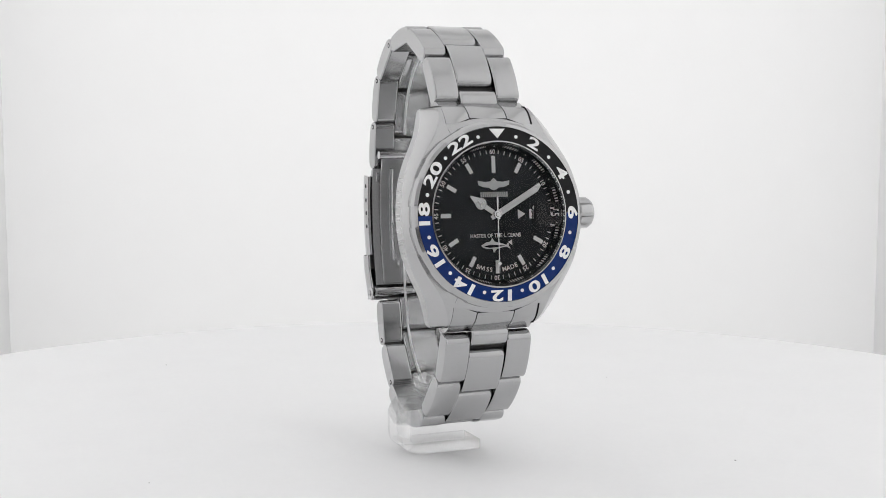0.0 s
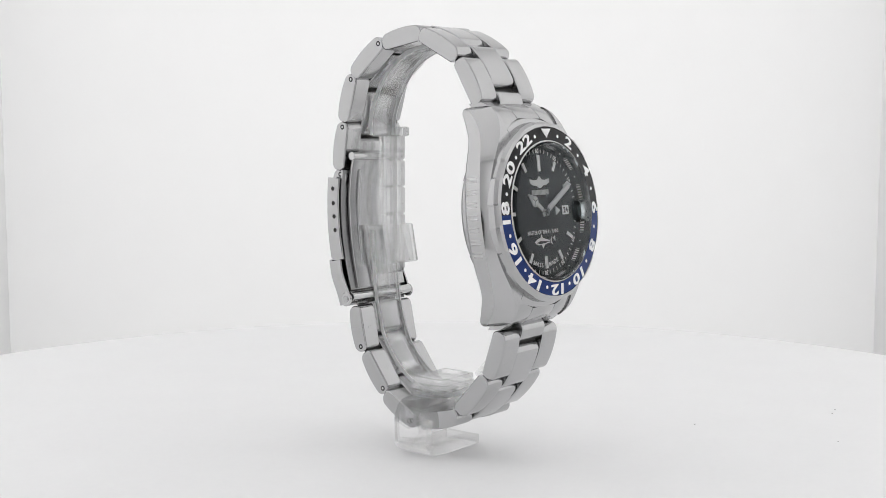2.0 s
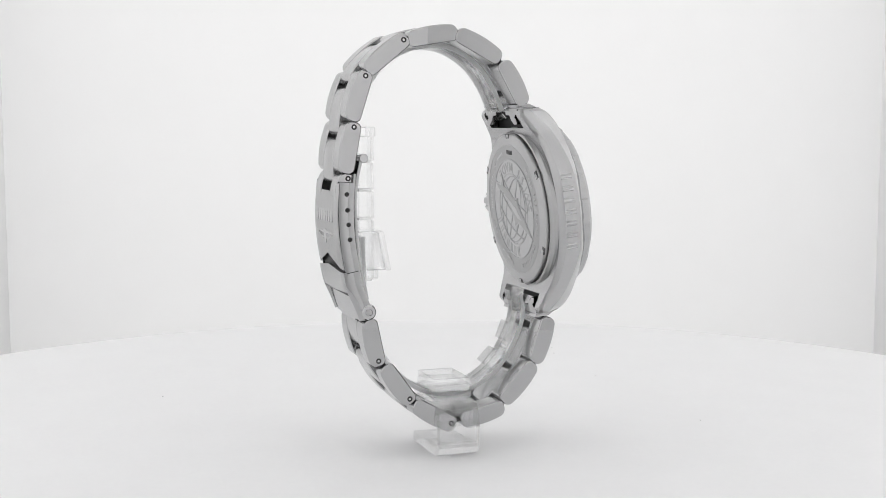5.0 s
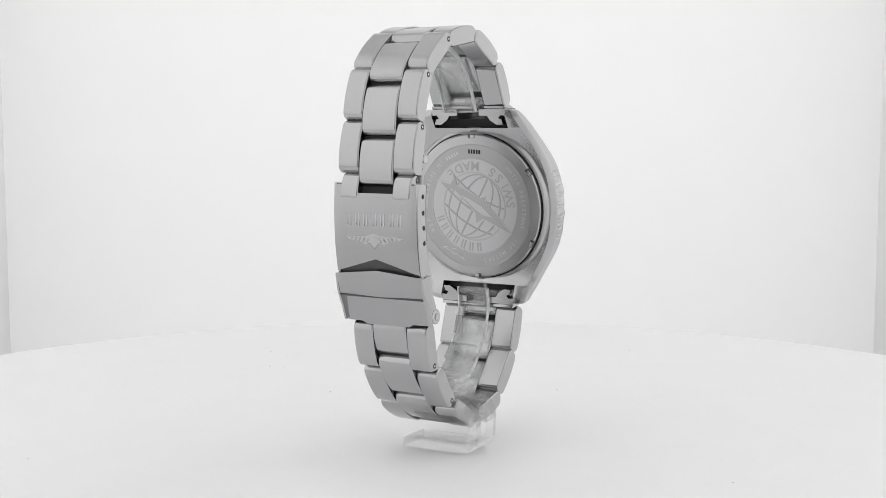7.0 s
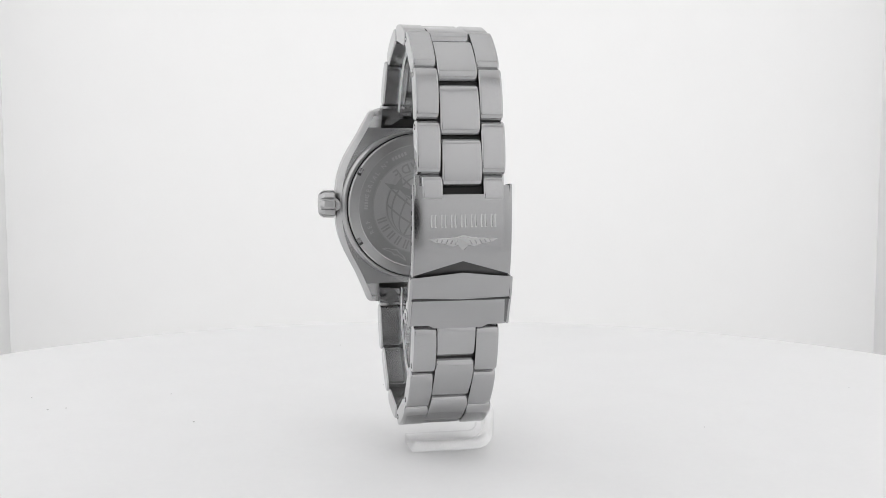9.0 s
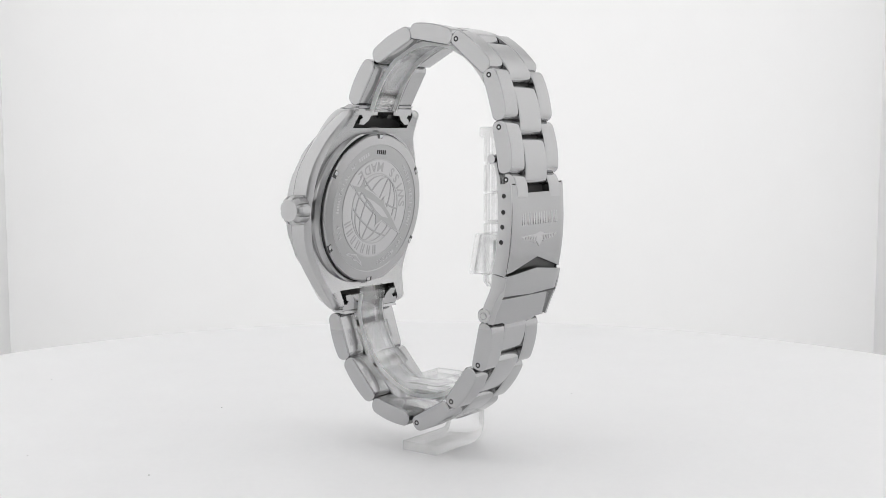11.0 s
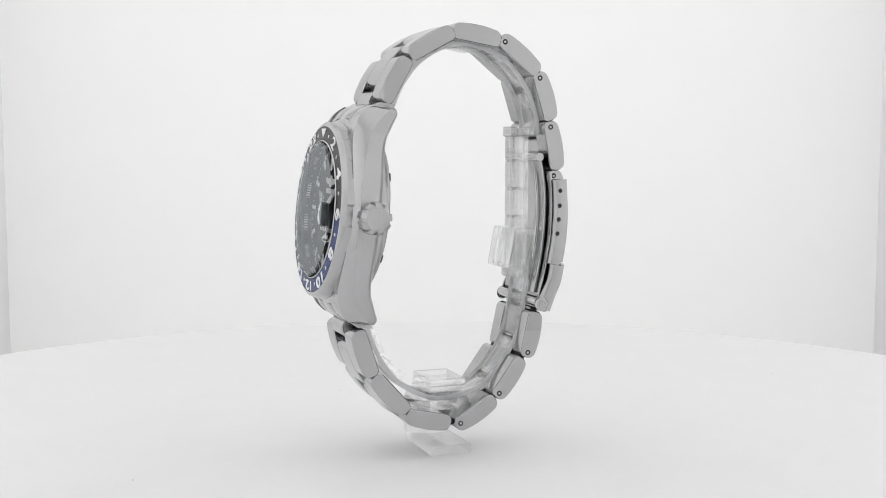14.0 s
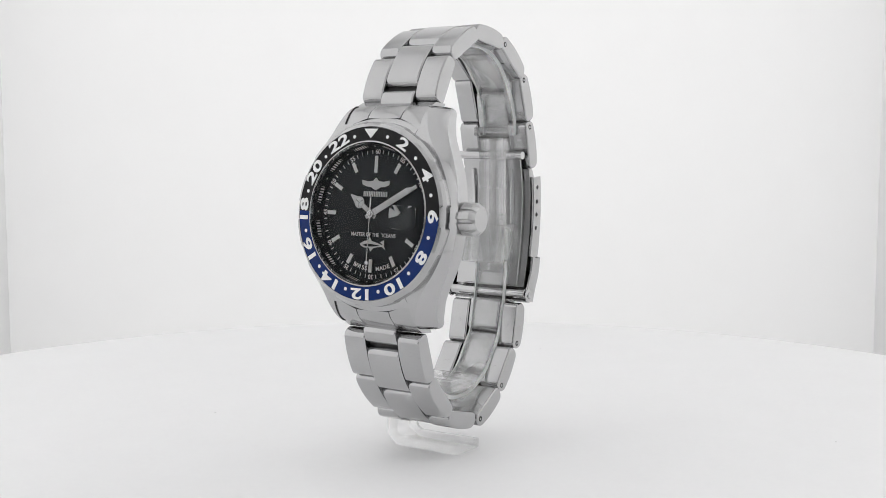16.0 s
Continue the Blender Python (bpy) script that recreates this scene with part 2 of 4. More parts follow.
# ---- turntable ----
turntable = thing("turntable", "plain matt white round turntable under the watch stand", "turntable")
part("disc", lathe(bmesh.new(), [(0.01, 0), (200.5, 0), (203, -1.2), (203.5, -4), (202, -9), (0.01, -9)], 160), DISC, turntable)
part("base", disc(bmesh.new(), 110, -60, -9, 64, 2), DISC, turntable)
specks = bmesh.new()
for i in range(12):
    r, a = 40 + 130 * random.random(), 2 * math.pi * random.random()
    s = 0.12 + 0.18 * random.random()
    disc(specks, s, 0.02, 0.1, 6, 0.02, r * math.cos(a), r * math.sin(a))
tagged(part("dust", specks, DUST, turntable, "a few dark specks of dust"), kind="stuff")

# ---- the watch ----
FLOOR = 79.0
watch = thing("wrist_watch", "steel diver's wristwatch with black dial and black and blue bezel", "watch")
HEAD = Matrix(((1, 0, 0, 1.4), (0, 0.1100, -0.9939, -32.6), (0, 0.9939, 0.1100, -18.0 + FLOOR), (0, 0, 0, 1)))


def head_part(name, bm, mat, parent=None, label="", sharp=32):
    """A part built flat, dial up, and set into the leaning head of the watch."""
    return part(name, moved(bm, HEAD), mat, parent or watch, label, sharp)


def lerp_table(table, v):
    """A smooth curve through the rows of a table."""
    n = len(table)
    for i in range(n - 1):
        (a, p), (b, q) = table[i], table[i + 1]
        if v <= b:
            t = (v - a) / (b - a)
            m0 = 0.0 if i == 0 else (q - table[i - 1][1]) / (b - table[i - 1][0])
            m1 = (q - p) / (b - a) if i == n - 2 else (table[i + 2][1] - p) / (table[i + 2][0] - a)
            h = b - a
            return (2 * t ** 3 - 3 * t * t + 1) * p + (t ** 3 - 2 * t * t + t) * h * m0 + (3 * t * t - 2 * t ** 3) * q + (t ** 3 - t * t) * h * m1
    return table[-1][1]


HALF_WIDTH = [(0, 22.1), (4, 21.85), (8, 21.25), (12, 19.9), (16, 17.9), (18.3, 16.7), (20, 15.95), (23, 14.7), (24.6, 14.1), (25.1, 13.5), (25.3, 12.9)]
TOP = [(0, -2.8), (12, -2.9), (17, -3.3), (20, -3.95), (21.7, -4.6), (23.7, -5.9), (25.3, -7.9), (26.3, -9.9)]
FLANK_TOP = [(0, -4.4), (5, -4.45), (10, -4.75), (15, -5.75), (19, -7.1), (21.8, -8.8), (23.8, -10.6), (25.3, -12.1)]
CHAMFER = [(0, 1.5), (8, 1.7), (13, 2.3), (18, 3.0), (25.3, 2.9)]
BOTTOM = [(0, -9.6), (10, -9.8), (15, -10.3), (18, -11.0), (20.5, -12.2), (22.5, -13.2), (24, -13.9), (25.3, -13.4)]


def case_section(v, inner=None):
    a = abs(v)
    w, top, low, fl = lerp_table(HALF_WIDTH, a), lerp_table(TOP, a), lerp_table(BOTTOM, a), lerp_table(FLANK_TOP, a)
    h, rise = fl - low, top - fl
    c = lerp_table(CHAMFER, a)
    side = [(w - 1.5, low), (w - 0.3, low + 0.15 * h), (w, low + 0.24 * h), (w, fl), (w - 0.04 * c, fl + 0.06 * rise), (w - 0.94 * c, top - 0.04 * rise), (w - c, top)]
    if inner is None:
        # the seat of the bezel is sunk into the top
        seat = min(math.sqrt(max(20.2 ** 2 - a * a, 0.1)), w - c - 0.1)
        side += [(seat, top), (seat - 0.2, -4.7 if a < 20 else top)]
        return [(x, v, z) for x, z in side] + [(-x, v, z) for x, z in reversed(side)]
    return [(x, v, z) for x, z in side] + [(inner, v, top), (inner, v, low)]


def make_case():
    bm = bmesh.new()
    body = [[bm.verts.new(p) for p in case_section(20.6 * (i / 36 - 1))] for i in range(73)]
    for a, b in zip(body, body[1:]):
        for i in range(18):
            bm.faces.new((a[i], a[(i + 1) % 18], b[(i + 1) % 18], b[i])).material_index = (1, 1, 1, 2, 2, 2, 0, 0, 0, 0, 0, 2, 2, 2, 1, 1, 1, 0)[i]
    ends = [20.6, 21.2, 21.8, 22.4, 23, 23.6, 24.2, 24.7, 25.1, 25.3]
    for sv, first in ((1, body[-1]), (-1, body[0])):
        inner = []
        for su in (1, -1):
            rows = []
            for v in ends:
                pts = [(su * x, y, z) for x, y, z in case_section(sv * v, 10.75)]
                if v == 20.6:
                    flank = first[:7] if su > 0 else list(reversed(first[11:]))
                    rows.append(flank + [bm.verts.new(p) for p in pts[7:]])
                    inner.append(rows[0][7:])
                else:
                    rows.append([bm.verts.new(p) for p in pts])
            for a, b in zip(rows, rows[1:]):
                for i in range(9):
                    bm.faces.new((a[i], a[(i + 1) % 9], b[(i + 1) % 9], b[i])).material_index = (1, 1, 1, 2, 2, 2, 0, 0, 0)[i]
            bm.faces.new(rows[-1])
        bm.faces.new((inner[0][0], inner[0][1], inner[1][1], inner[1][0]))
    case = head_part("case", bm, SATIN, None, "satin and polished steel watch case with four lugs", 28)
    case.data.materials.append(FLANK)
    case.data.materials.append(BRIGHT)
    # row of plain blocks where the side is engraved
    for i in range(7):
        v = -2.79 * (i - 3)
        w = lerp_table(HALF_WIDTH, abs(v))
        slope = math.atan((lerp_table(HALF_WIDTH, abs(v) + 0.2) - w) / 0.2) * (1 if v > 0 else -1)
        k = Matrix.Translation((-w + 0.22, v, -6.8)) @ Matrix.Rotation(slope, 4, "Z") @ Matrix.Rotation(radians(-90), 4, "Y") @ Matrix.Rotation(radians(-90), 4, "Z")
        head_part("engraved_block", bars(bmesh.new(), 2, 1.8, 2.9, k, 0.45, 0.56, 0.1), STAMPED, case)
    for sv in (1, -1):
        bm = bmesh.new()
        for x0, x1 in ((-10.6, -4.72), (-4.6, 4.6), (4.72, 10.6)):
            rings = []
            for k in range(11):
                v = 19.9 + 6.5 * k / 10
                top = lerp_table(TOP, v) + 0.1
                low = max(min(top - 2.2, -8.5 - 0.7 * (v - 19)), top - 5.0)
                ring = []
                for a, b in rounded_rect(x0, x1, low, top, 0.25, 2):
                    start = math.sqrt(22.5 ** 2 - a * a)
                    v2 = start + (26.4 - start) * k / 10
                    ring.append((a, sv * v2, b + lerp_table(TOP, v2) - lerp_table(TOP, v) - 0.35 * (a / 10.6) ** 2))
                rings.append(ring)
            loft(bm, rings)
        head_part("end_link", bm, BRUSHED, None, "brushed steel end link between the lugs", 28)
        # curved shoulder of the case between bezel and end link
        bm = bmesh.new()
        rings = []
        for i in range(25):
            t = radians(-28.2 + 56.4 * i / 24)
            ring = []
            for r, dz in ((19.0, 0.0), (21.4, 0.0), (22.1, -0.05), (22.4, -0.35), (22.42, -4.0), (19.0, -4.0)):
                v = r * math.cos(t)
                ring.append((r * math.sin(t), sv * v, lerp_table(TOP, v) + 0.1 + dz))
            rings.append(ring)
        loft(bm, rings)
        head_part("shoulder", bm, SATIN, case, "", 28)
        # hooked tails of the end link, over the black gap behind it
        for su in (1, -1):
            hook = [(10.7, 25.6), (3.2, 25.6), (3.2, 24.0), (5.6, 23.9), (6.4, 22.7), (8.2, 21.6), (10.0, 21.7), (9.6, 22.9), (8.7, 23.3), (9.4, 24.1), (10.7, 23.9)]
            bm = prism(bmesh.new(), [(su * x, sv * y) for x, y in hook], -13.6, -12.0)
            head_part("end_link_hook", bm, BRUSHED, None)


def make_bezel():
    def grip(t, k):
        # shallow rectangular recesses round the edge, one every 30 degrees
        d = (math.degrees(t) + 15) % 30 - 15
        return -0.22 * min(1.0, max(0.0, (7.0 - abs(d)) / 1.2)) if k in (1, 2, 3, 4) else 0.0
    prof = [(19.0, -4.5), (20.7, -4.5), (21.1, -4.0), (21.1, -1.55), (20.5, -0.8), (19.75, -0.45), (19.65, -0.75), (16.6, -0.5), (16.5, -0.15), (16.2, 0.0), (15.98, -0.4), (15.98, -4.5)]
    bezel = head_part("bezel", lathe(bmesh.new(), prof, 360, grip), SATIN, None, "polished steel rotating bezel with notched edge", 25)
    for name, mat, a0 in (("bezel_insert", BLACK_INSERT, -90), ("bezel_insert", BLUE_INSERT, 90)):
        bm = bmesh.new()
        rings = []
        for i in range(73):
            t = radians(a0 + 180 * i / 72)
            rings.append([(r * math.sin(t), r * math.cos(t), z) for r, z in ((16.62, -0.45), (19.62, -0.72), (19.62, -0.52), (16.62, -0.22))])
        head_part(name, loft(bm, rings), mat, bezel, "glossy black upper half of the bezel scale" if a0 < 0 else "glossy blue lower half of the bezel scale")
    for h in range(0, 24):
        bm = bmesh.new()
        if h == 0:
            prism(bm, [(-1.95, 19.2), (1.95, 19.2), (0, 17.05)], -0.36, -0.26)
            head_part("triangle_marker", bm, WHITE_PRINT, bezel)
        elif h % 2:
            disc(bm, 0.42, -0.42, -0.30, 20, 0.03)
            head_part("scale_dot", moved(bm, at_clock(17.95, 15 * h)), WHITE_PRINT, bezel)
        else:
            text(bm, str(h), 3.45, at_clock(18.12, 15 * h, -0.345) @ Matrix.Rotation(radians(-5.7), 4, "X"), 1.78, 0.09)
            head_part("numeral", bm, WHITE_PRINT, bezel)


DIAL = -3.4


def make_dial():
    dial = head_part("dial", disc(bmesh.new(), 15.9, DIAL - 0.6, DIAL, 96, 0.02), DIAL_BLACK, None, "matt black dial with pale baton markers")
    rim = lathe(bmesh.new(), [(16.0, -0.9), (14.95, DIAL + 0.05), (15.0, DIAL - 0.2), (16.2, DIAL - 0.2), (16.2, -0.9)], 120)
    rim = head_part("inner_ring", rim, DIAL_BLACK, dial, "sloping black inner ring with small print")
    bm = bmesh.new()
    for i in range(12):
        m = at_clock(15.45, 30 * i + 15, -2.1) @ Matrix.Rotation(radians(66), 4, "X")
        bars(bm, 7, 4.5, 0.95, m, 0.5, 0.16)
        bars(bm, 1, 0.35, 0.25, at_clock(15.45, 30 * i, -2.1) @ Matrix.Rotation(radians(66), 4, "X"), 0.0, 0.16)
    tagged(head_part("ring_print", bm, WHITE_PRINT, dial), kind="stuff")
    bm = bmesh.new()
    for i in range(60):
        if i % 5:
            k = at_clock(14.25, 6 * i, DIAL + 0.03)
            bars(bm, 1, 0.2, 0.9, k, 0.0, 0.06)
    head_part("minute_track", bm, WHITE_PRINT, dial, "fine white minute marks")
    for i in range(12):
        bm = text(bmesh.new(), "%02d" % (60 if i == 0 else 5 * i), 1.5, at_clock(14.25, 30 * i, DIAL + 0.03), 0.95, 0.02, 0.03)
        head_part("minute_numeral", bm, WHITE_PRINT, dial)
        if i == 3:
            continue
        long = i in (0,)
        a, b = (9.3, 13.5) if long else ((10.2, 13.5) if i == 6 else (10.7, 13.5))
        w = 0.62
        bm = bmesh.new()
        rings = [[(x, y, z) for x, y in rounded_rect(-q, q, a + (w - q), b - (w - q), 0.22, 3)] for q, z in ((w, DIAL), (w, DIAL + 0.3), (w - 0.12, DIAL + 0.42))]
        m = at_clock(0, 30 * i)
        mk = head_part("hour_marker", moved(loft(bm, rings), m), POLISHED, dial, "pale baton with polished edge")
        bm = bmesh.new()
        rings = [[(x, y, z) for x, y in rounded_rect(-0.42, 0.42, a + 0.2, b - 0.2, 0.15, 3)] for z in (DIAL + 0.3, DIAL + 0.46)]
        head_part("lume", moved(loft(bm, rings), m), LUME, dial)
    # winged emblem, plain blocks for the maker's word, lettering, fish
    wing = [(-3.9, 7.75), (-3.75, 6.75), (-2.6, 6.3), (-1.2, 6.15), (-0.6, 5.75), (0, 5.55), (0.6, 5.75), (1.2, 6.15), (2.6, 6.3), (3.75, 6.75), (3.9, 7.75), (2.2, 7.45), (0.75, 7.6), (0.4, 8.0), (0, 8.35), (-0.4, 8.0), (-0.75, 7.6), (-2.2, 7.45)]
    head_part("winged_emblem", prism(bmesh.new(), wing, DIAL, DIAL + 0.25), LUME, dial)
    head_part("word_blocks", bars(bmesh.new(), 14, 6.9, 1.2, Matrix.Translation((0, 4.6, DIAL + 0.1)), 0.45, 0.2), WHITE_PRINT, dial)
    bm = text(bmesh.new(), "MASTER OF THE OCEANS", 1.28, Matrix.Translation((0, -4.75, DIAL + 0.03)), 0.86, 0.012, 0.03)
    head_part("lettering", bm, WHITE_PRINT, dial)
    bm = bmesh.new()
    arc_text(bm, "SWISS", 1.45, 12.55, 194.5, 3.9, DIAL + 0.03, True, 1.0, 0.012)
    arc_text(bm, "MADE", 1.45, 12.55, 164.5, 4.7, DIAL + 0.03, True, 1.0, 0.012)
    head_part("lettering", bm, WHITE_PRINT, dial)
    fish = [(-3.7, -6.9), (-2.4, -6.2), (-1.3, -6.0), (-0.9, -5.2), (-0.3, -6.1), (1.4, -6.5), (2.6, -6.9), (3.4, -5.9), (3.2, -7.0), (3.6, -7.9), (2.6, -7.3), (1.2, -7.5), (0.3, -7.7), (-0.6, -8.6), (-0.9, -7.7), (-2.2, -7.7), (-3.2, -7.4)]
    fish_part = head_part("fish_emblem", prism(bmesh.new(), fish, DIAL, DIAL + 0.06), LUME, dial)
    head_part("fish_shade", prism(bmesh.new(), [(-3.0, -7.15), (-1.5, -6.75), (0.5, -6.9), (2.4, -7.1), (0.4, -7.35), (-1.6, -7.45)], DIAL + 0.03, DIAL + 0.10), DIAL_BLACK, dial)
    # date window and its arrow
    head_part("date_window", slab(bmesh.new(), (8.7, -1.1, DIAL - 0.02), (11.5, 1.1, DIAL + 0.03), 0.02), WHITE_PRINT, dial)
    head_part("date_numeral", text(bmesh.new(), "24", 1.95, Matrix.Translation((10.1, -0.05, DIAL + 0.05)), 1.0, 0.03, 0.02), DIAL_BLACK, dial)
    head_part("date_arrow", prism(bmesh.new(), [(5.8, 1.05), (5.8, -1.05), (7.6, 0)], DIAL, DIAL + 0.25), LUME, dial)
    # the four hands
    g = bmesh.new()
    prism(g, [(-0.25, 0), (0.25, 0), (0.22, 7.0), (-0.22, 7.0)], DIAL + 0.55, DIAL + 0.65)
    prism(g, [(-0.75, 6.7), (0.75, 6.7), (0, 8.1)], DIAL + 0.55, DIAL + 0.7)
    moved(g, at_clock(0, 152))
    gm = head_part("second_zone_hand", g, DIAL_BLACK, None, "slim dark hand with white arrow tip")
    head_part("arrow_tip", moved(prism(bmesh.new(), [(-0.6, 6.8), (0.6, 6.8), (0, 7.95)], DIAL + 0.7, DIAL + 0.74), at_clock(0, 152)), WHITE_PRINT, gm)
    m = at_clock(0, -55.5)
    z = DIAL + 0.9
    g = bmesh.new()
    prism(g, [(-0.5, -1.2), (0.5, -1.2), (0.55, 3.4), (-0.55, 3.4)], z, z + 0.18)
    disc(g, 1.35, z, z + 0.2, 32, 0.05, 0, 4.5)
    prism(g, [(-0.95, 5.4), (0.95, 5.4), (0.1, 7.6), (-0.1, 7.6)], z, z + 0.18)
    hh = head_part("hour_hand", moved(g, m), HAND, None, "steel hour hand with round lume disc")
    g = bmesh.new()
    disc(g, 1.05, z + 0.2, z + 0.24, 32, 0.02, 0, 4.5)
    prism(g, [(-0.33, 1.0), (0.33, 1.0), (0.33, 3.2), (-0.33, 3.2)], z + 0.18, z + 0.23)
    head_part("lume", moved(g, m), LUME, hh)
    g = bmesh.new()
    for a in (0, 120, 240):
        k = Matrix.Translation((0, 4.5, z + 0.26)) @ Matrix.Rotation(radians(a), 4, "Z") @ Matrix.Translation((0, 0.5, 0))
        bars(g, 1, 0.2, 1.1, k, 0.0, 0.05)
    head_part("spoke", moved(g, m), POLISHED, hh)
    m = at_clock(0, 60.5)
    z = DIAL + 1.3
    g = bmesh.new()
    prism(g, [(-0.45, -1.6), (0.45, -1.6), (0.72, 1.5), (0.72, 11.4), (0.45, 12.0), (0.2, 12.6), (-0.2, 12.6), (-0.45, 12.0), (-0.72, 11.4), (-0.72, 1.5)], z, z + 0.18)
    mh = head_part("minute_hand", moved(g, m), HAND, None, "straight steel minute hand filled with lume")
    head_part("lume", moved(prism(bmesh.new(), [(-0.45, 1.8), (0.45, 1.8), (0.45, 11.2), (0, 11.7), (-0.45, 11.2)], z + 0.17, z + 0.23), m), LUME, mh)
    m = at_clock(0, 180.5)
    z = DIAL + 1.75
    g = bmesh.new()
    prism(g, [(-0.22, -4.2), (0.22, -4.2), (0.13, 0), (0.1, 13.2), (-0.1, 13.2), (-0.13, 0)], z, z + 0.1)
    disc(g, 0.5, z, z + 0.12, 24, 0.03, 0, 11.1)
    disc(g, 0.95, z - 0.9, z + 0.12, 24, 0.06)
    disc(g, 0.5, z + 0.1, z + 0.32, 24, 0.06)
    head_part("seconds_hand", moved(g, m), POLISHED, None, "thin steel seconds hand on central hub")
    # crystal and magnifier
    glass = bmesh.new()
    rings = [[(r * math.cos(2 * math.pi * i / 96), r * math.sin(2 * math.pi * i / 96), z) for i in range(96)] for r, z in ((15.9, -0.35), (15.9, 0.25), (15.4, 0.62), (8, 0.72), (0.5, 0.75))]
    loft(glass, rings, cap=False)
    glass.faces.new([v for v in list(glass.verts)[-96:]])
    cry = head_part("crystal", glass, CRYSTAL, None, "clear flat watch crystal")
    cry.visible_shadow = False
    bm = bmesh.new()
    rings = []
    edge_line = rounded_rect(-3.7, 3.7, -2.65, 2.65, 1.3, 5)
    rings.append([(11.0 + x, -0.5 + y, 0.78) for x, y in edge_line])
    for k in (1.0, 0.96, 0.9, 0.8, 0.7, 0.6, 0.5, 0.4, 0.3, 0.2, 0.1):
        rings.append([(11.0 + x * k, -0.5 + y * k, 2.15 - (8.0 - math.sqrt(64.0 - k * k * (x * x + y * y)))) for x, y in edge_line])
    mag = head_part("magnifier", loft(bm, rings), LENS, cry, "small clear magnifying lens over the date", 60)
    mag.visible_shadow = False


def make_crown():
    bm = bmesh.new()
    seg = 144
    rings = []
    for x, r, fl in ((20.5, 2.2, 0), (22.2, 2.2, 0), (22.2, 3.2, 0), (22.5, 3.5, 1), (25.2, 3.45, 1), (26.0, 3.0, 0.6), (26.35, 2.6, 0), (26.4, 0.4, 0)):
        ring = []
        for i in range(seg):
            t = 2 * math.pi * i / seg
            q = r + (0.22 if math.cos(9 * t) > -0.55 else -0.25) * fl
            ring.append((x, q * math.cos(t), -7.3 + q * math.sin(t)))
        rings.append(ring)
    head_part("crown", loft(bm, rings), FLANK, None, "fluted steel winding crown", 25)


BACK = HEAD @ Matrix.Rotation(math.pi, 4, "Y")


def back_part(name, bm, mat, parent=None, label="", sharp=32):
    return part(name, moved(bm, BACK), mat, parent or watch, label, sharp)


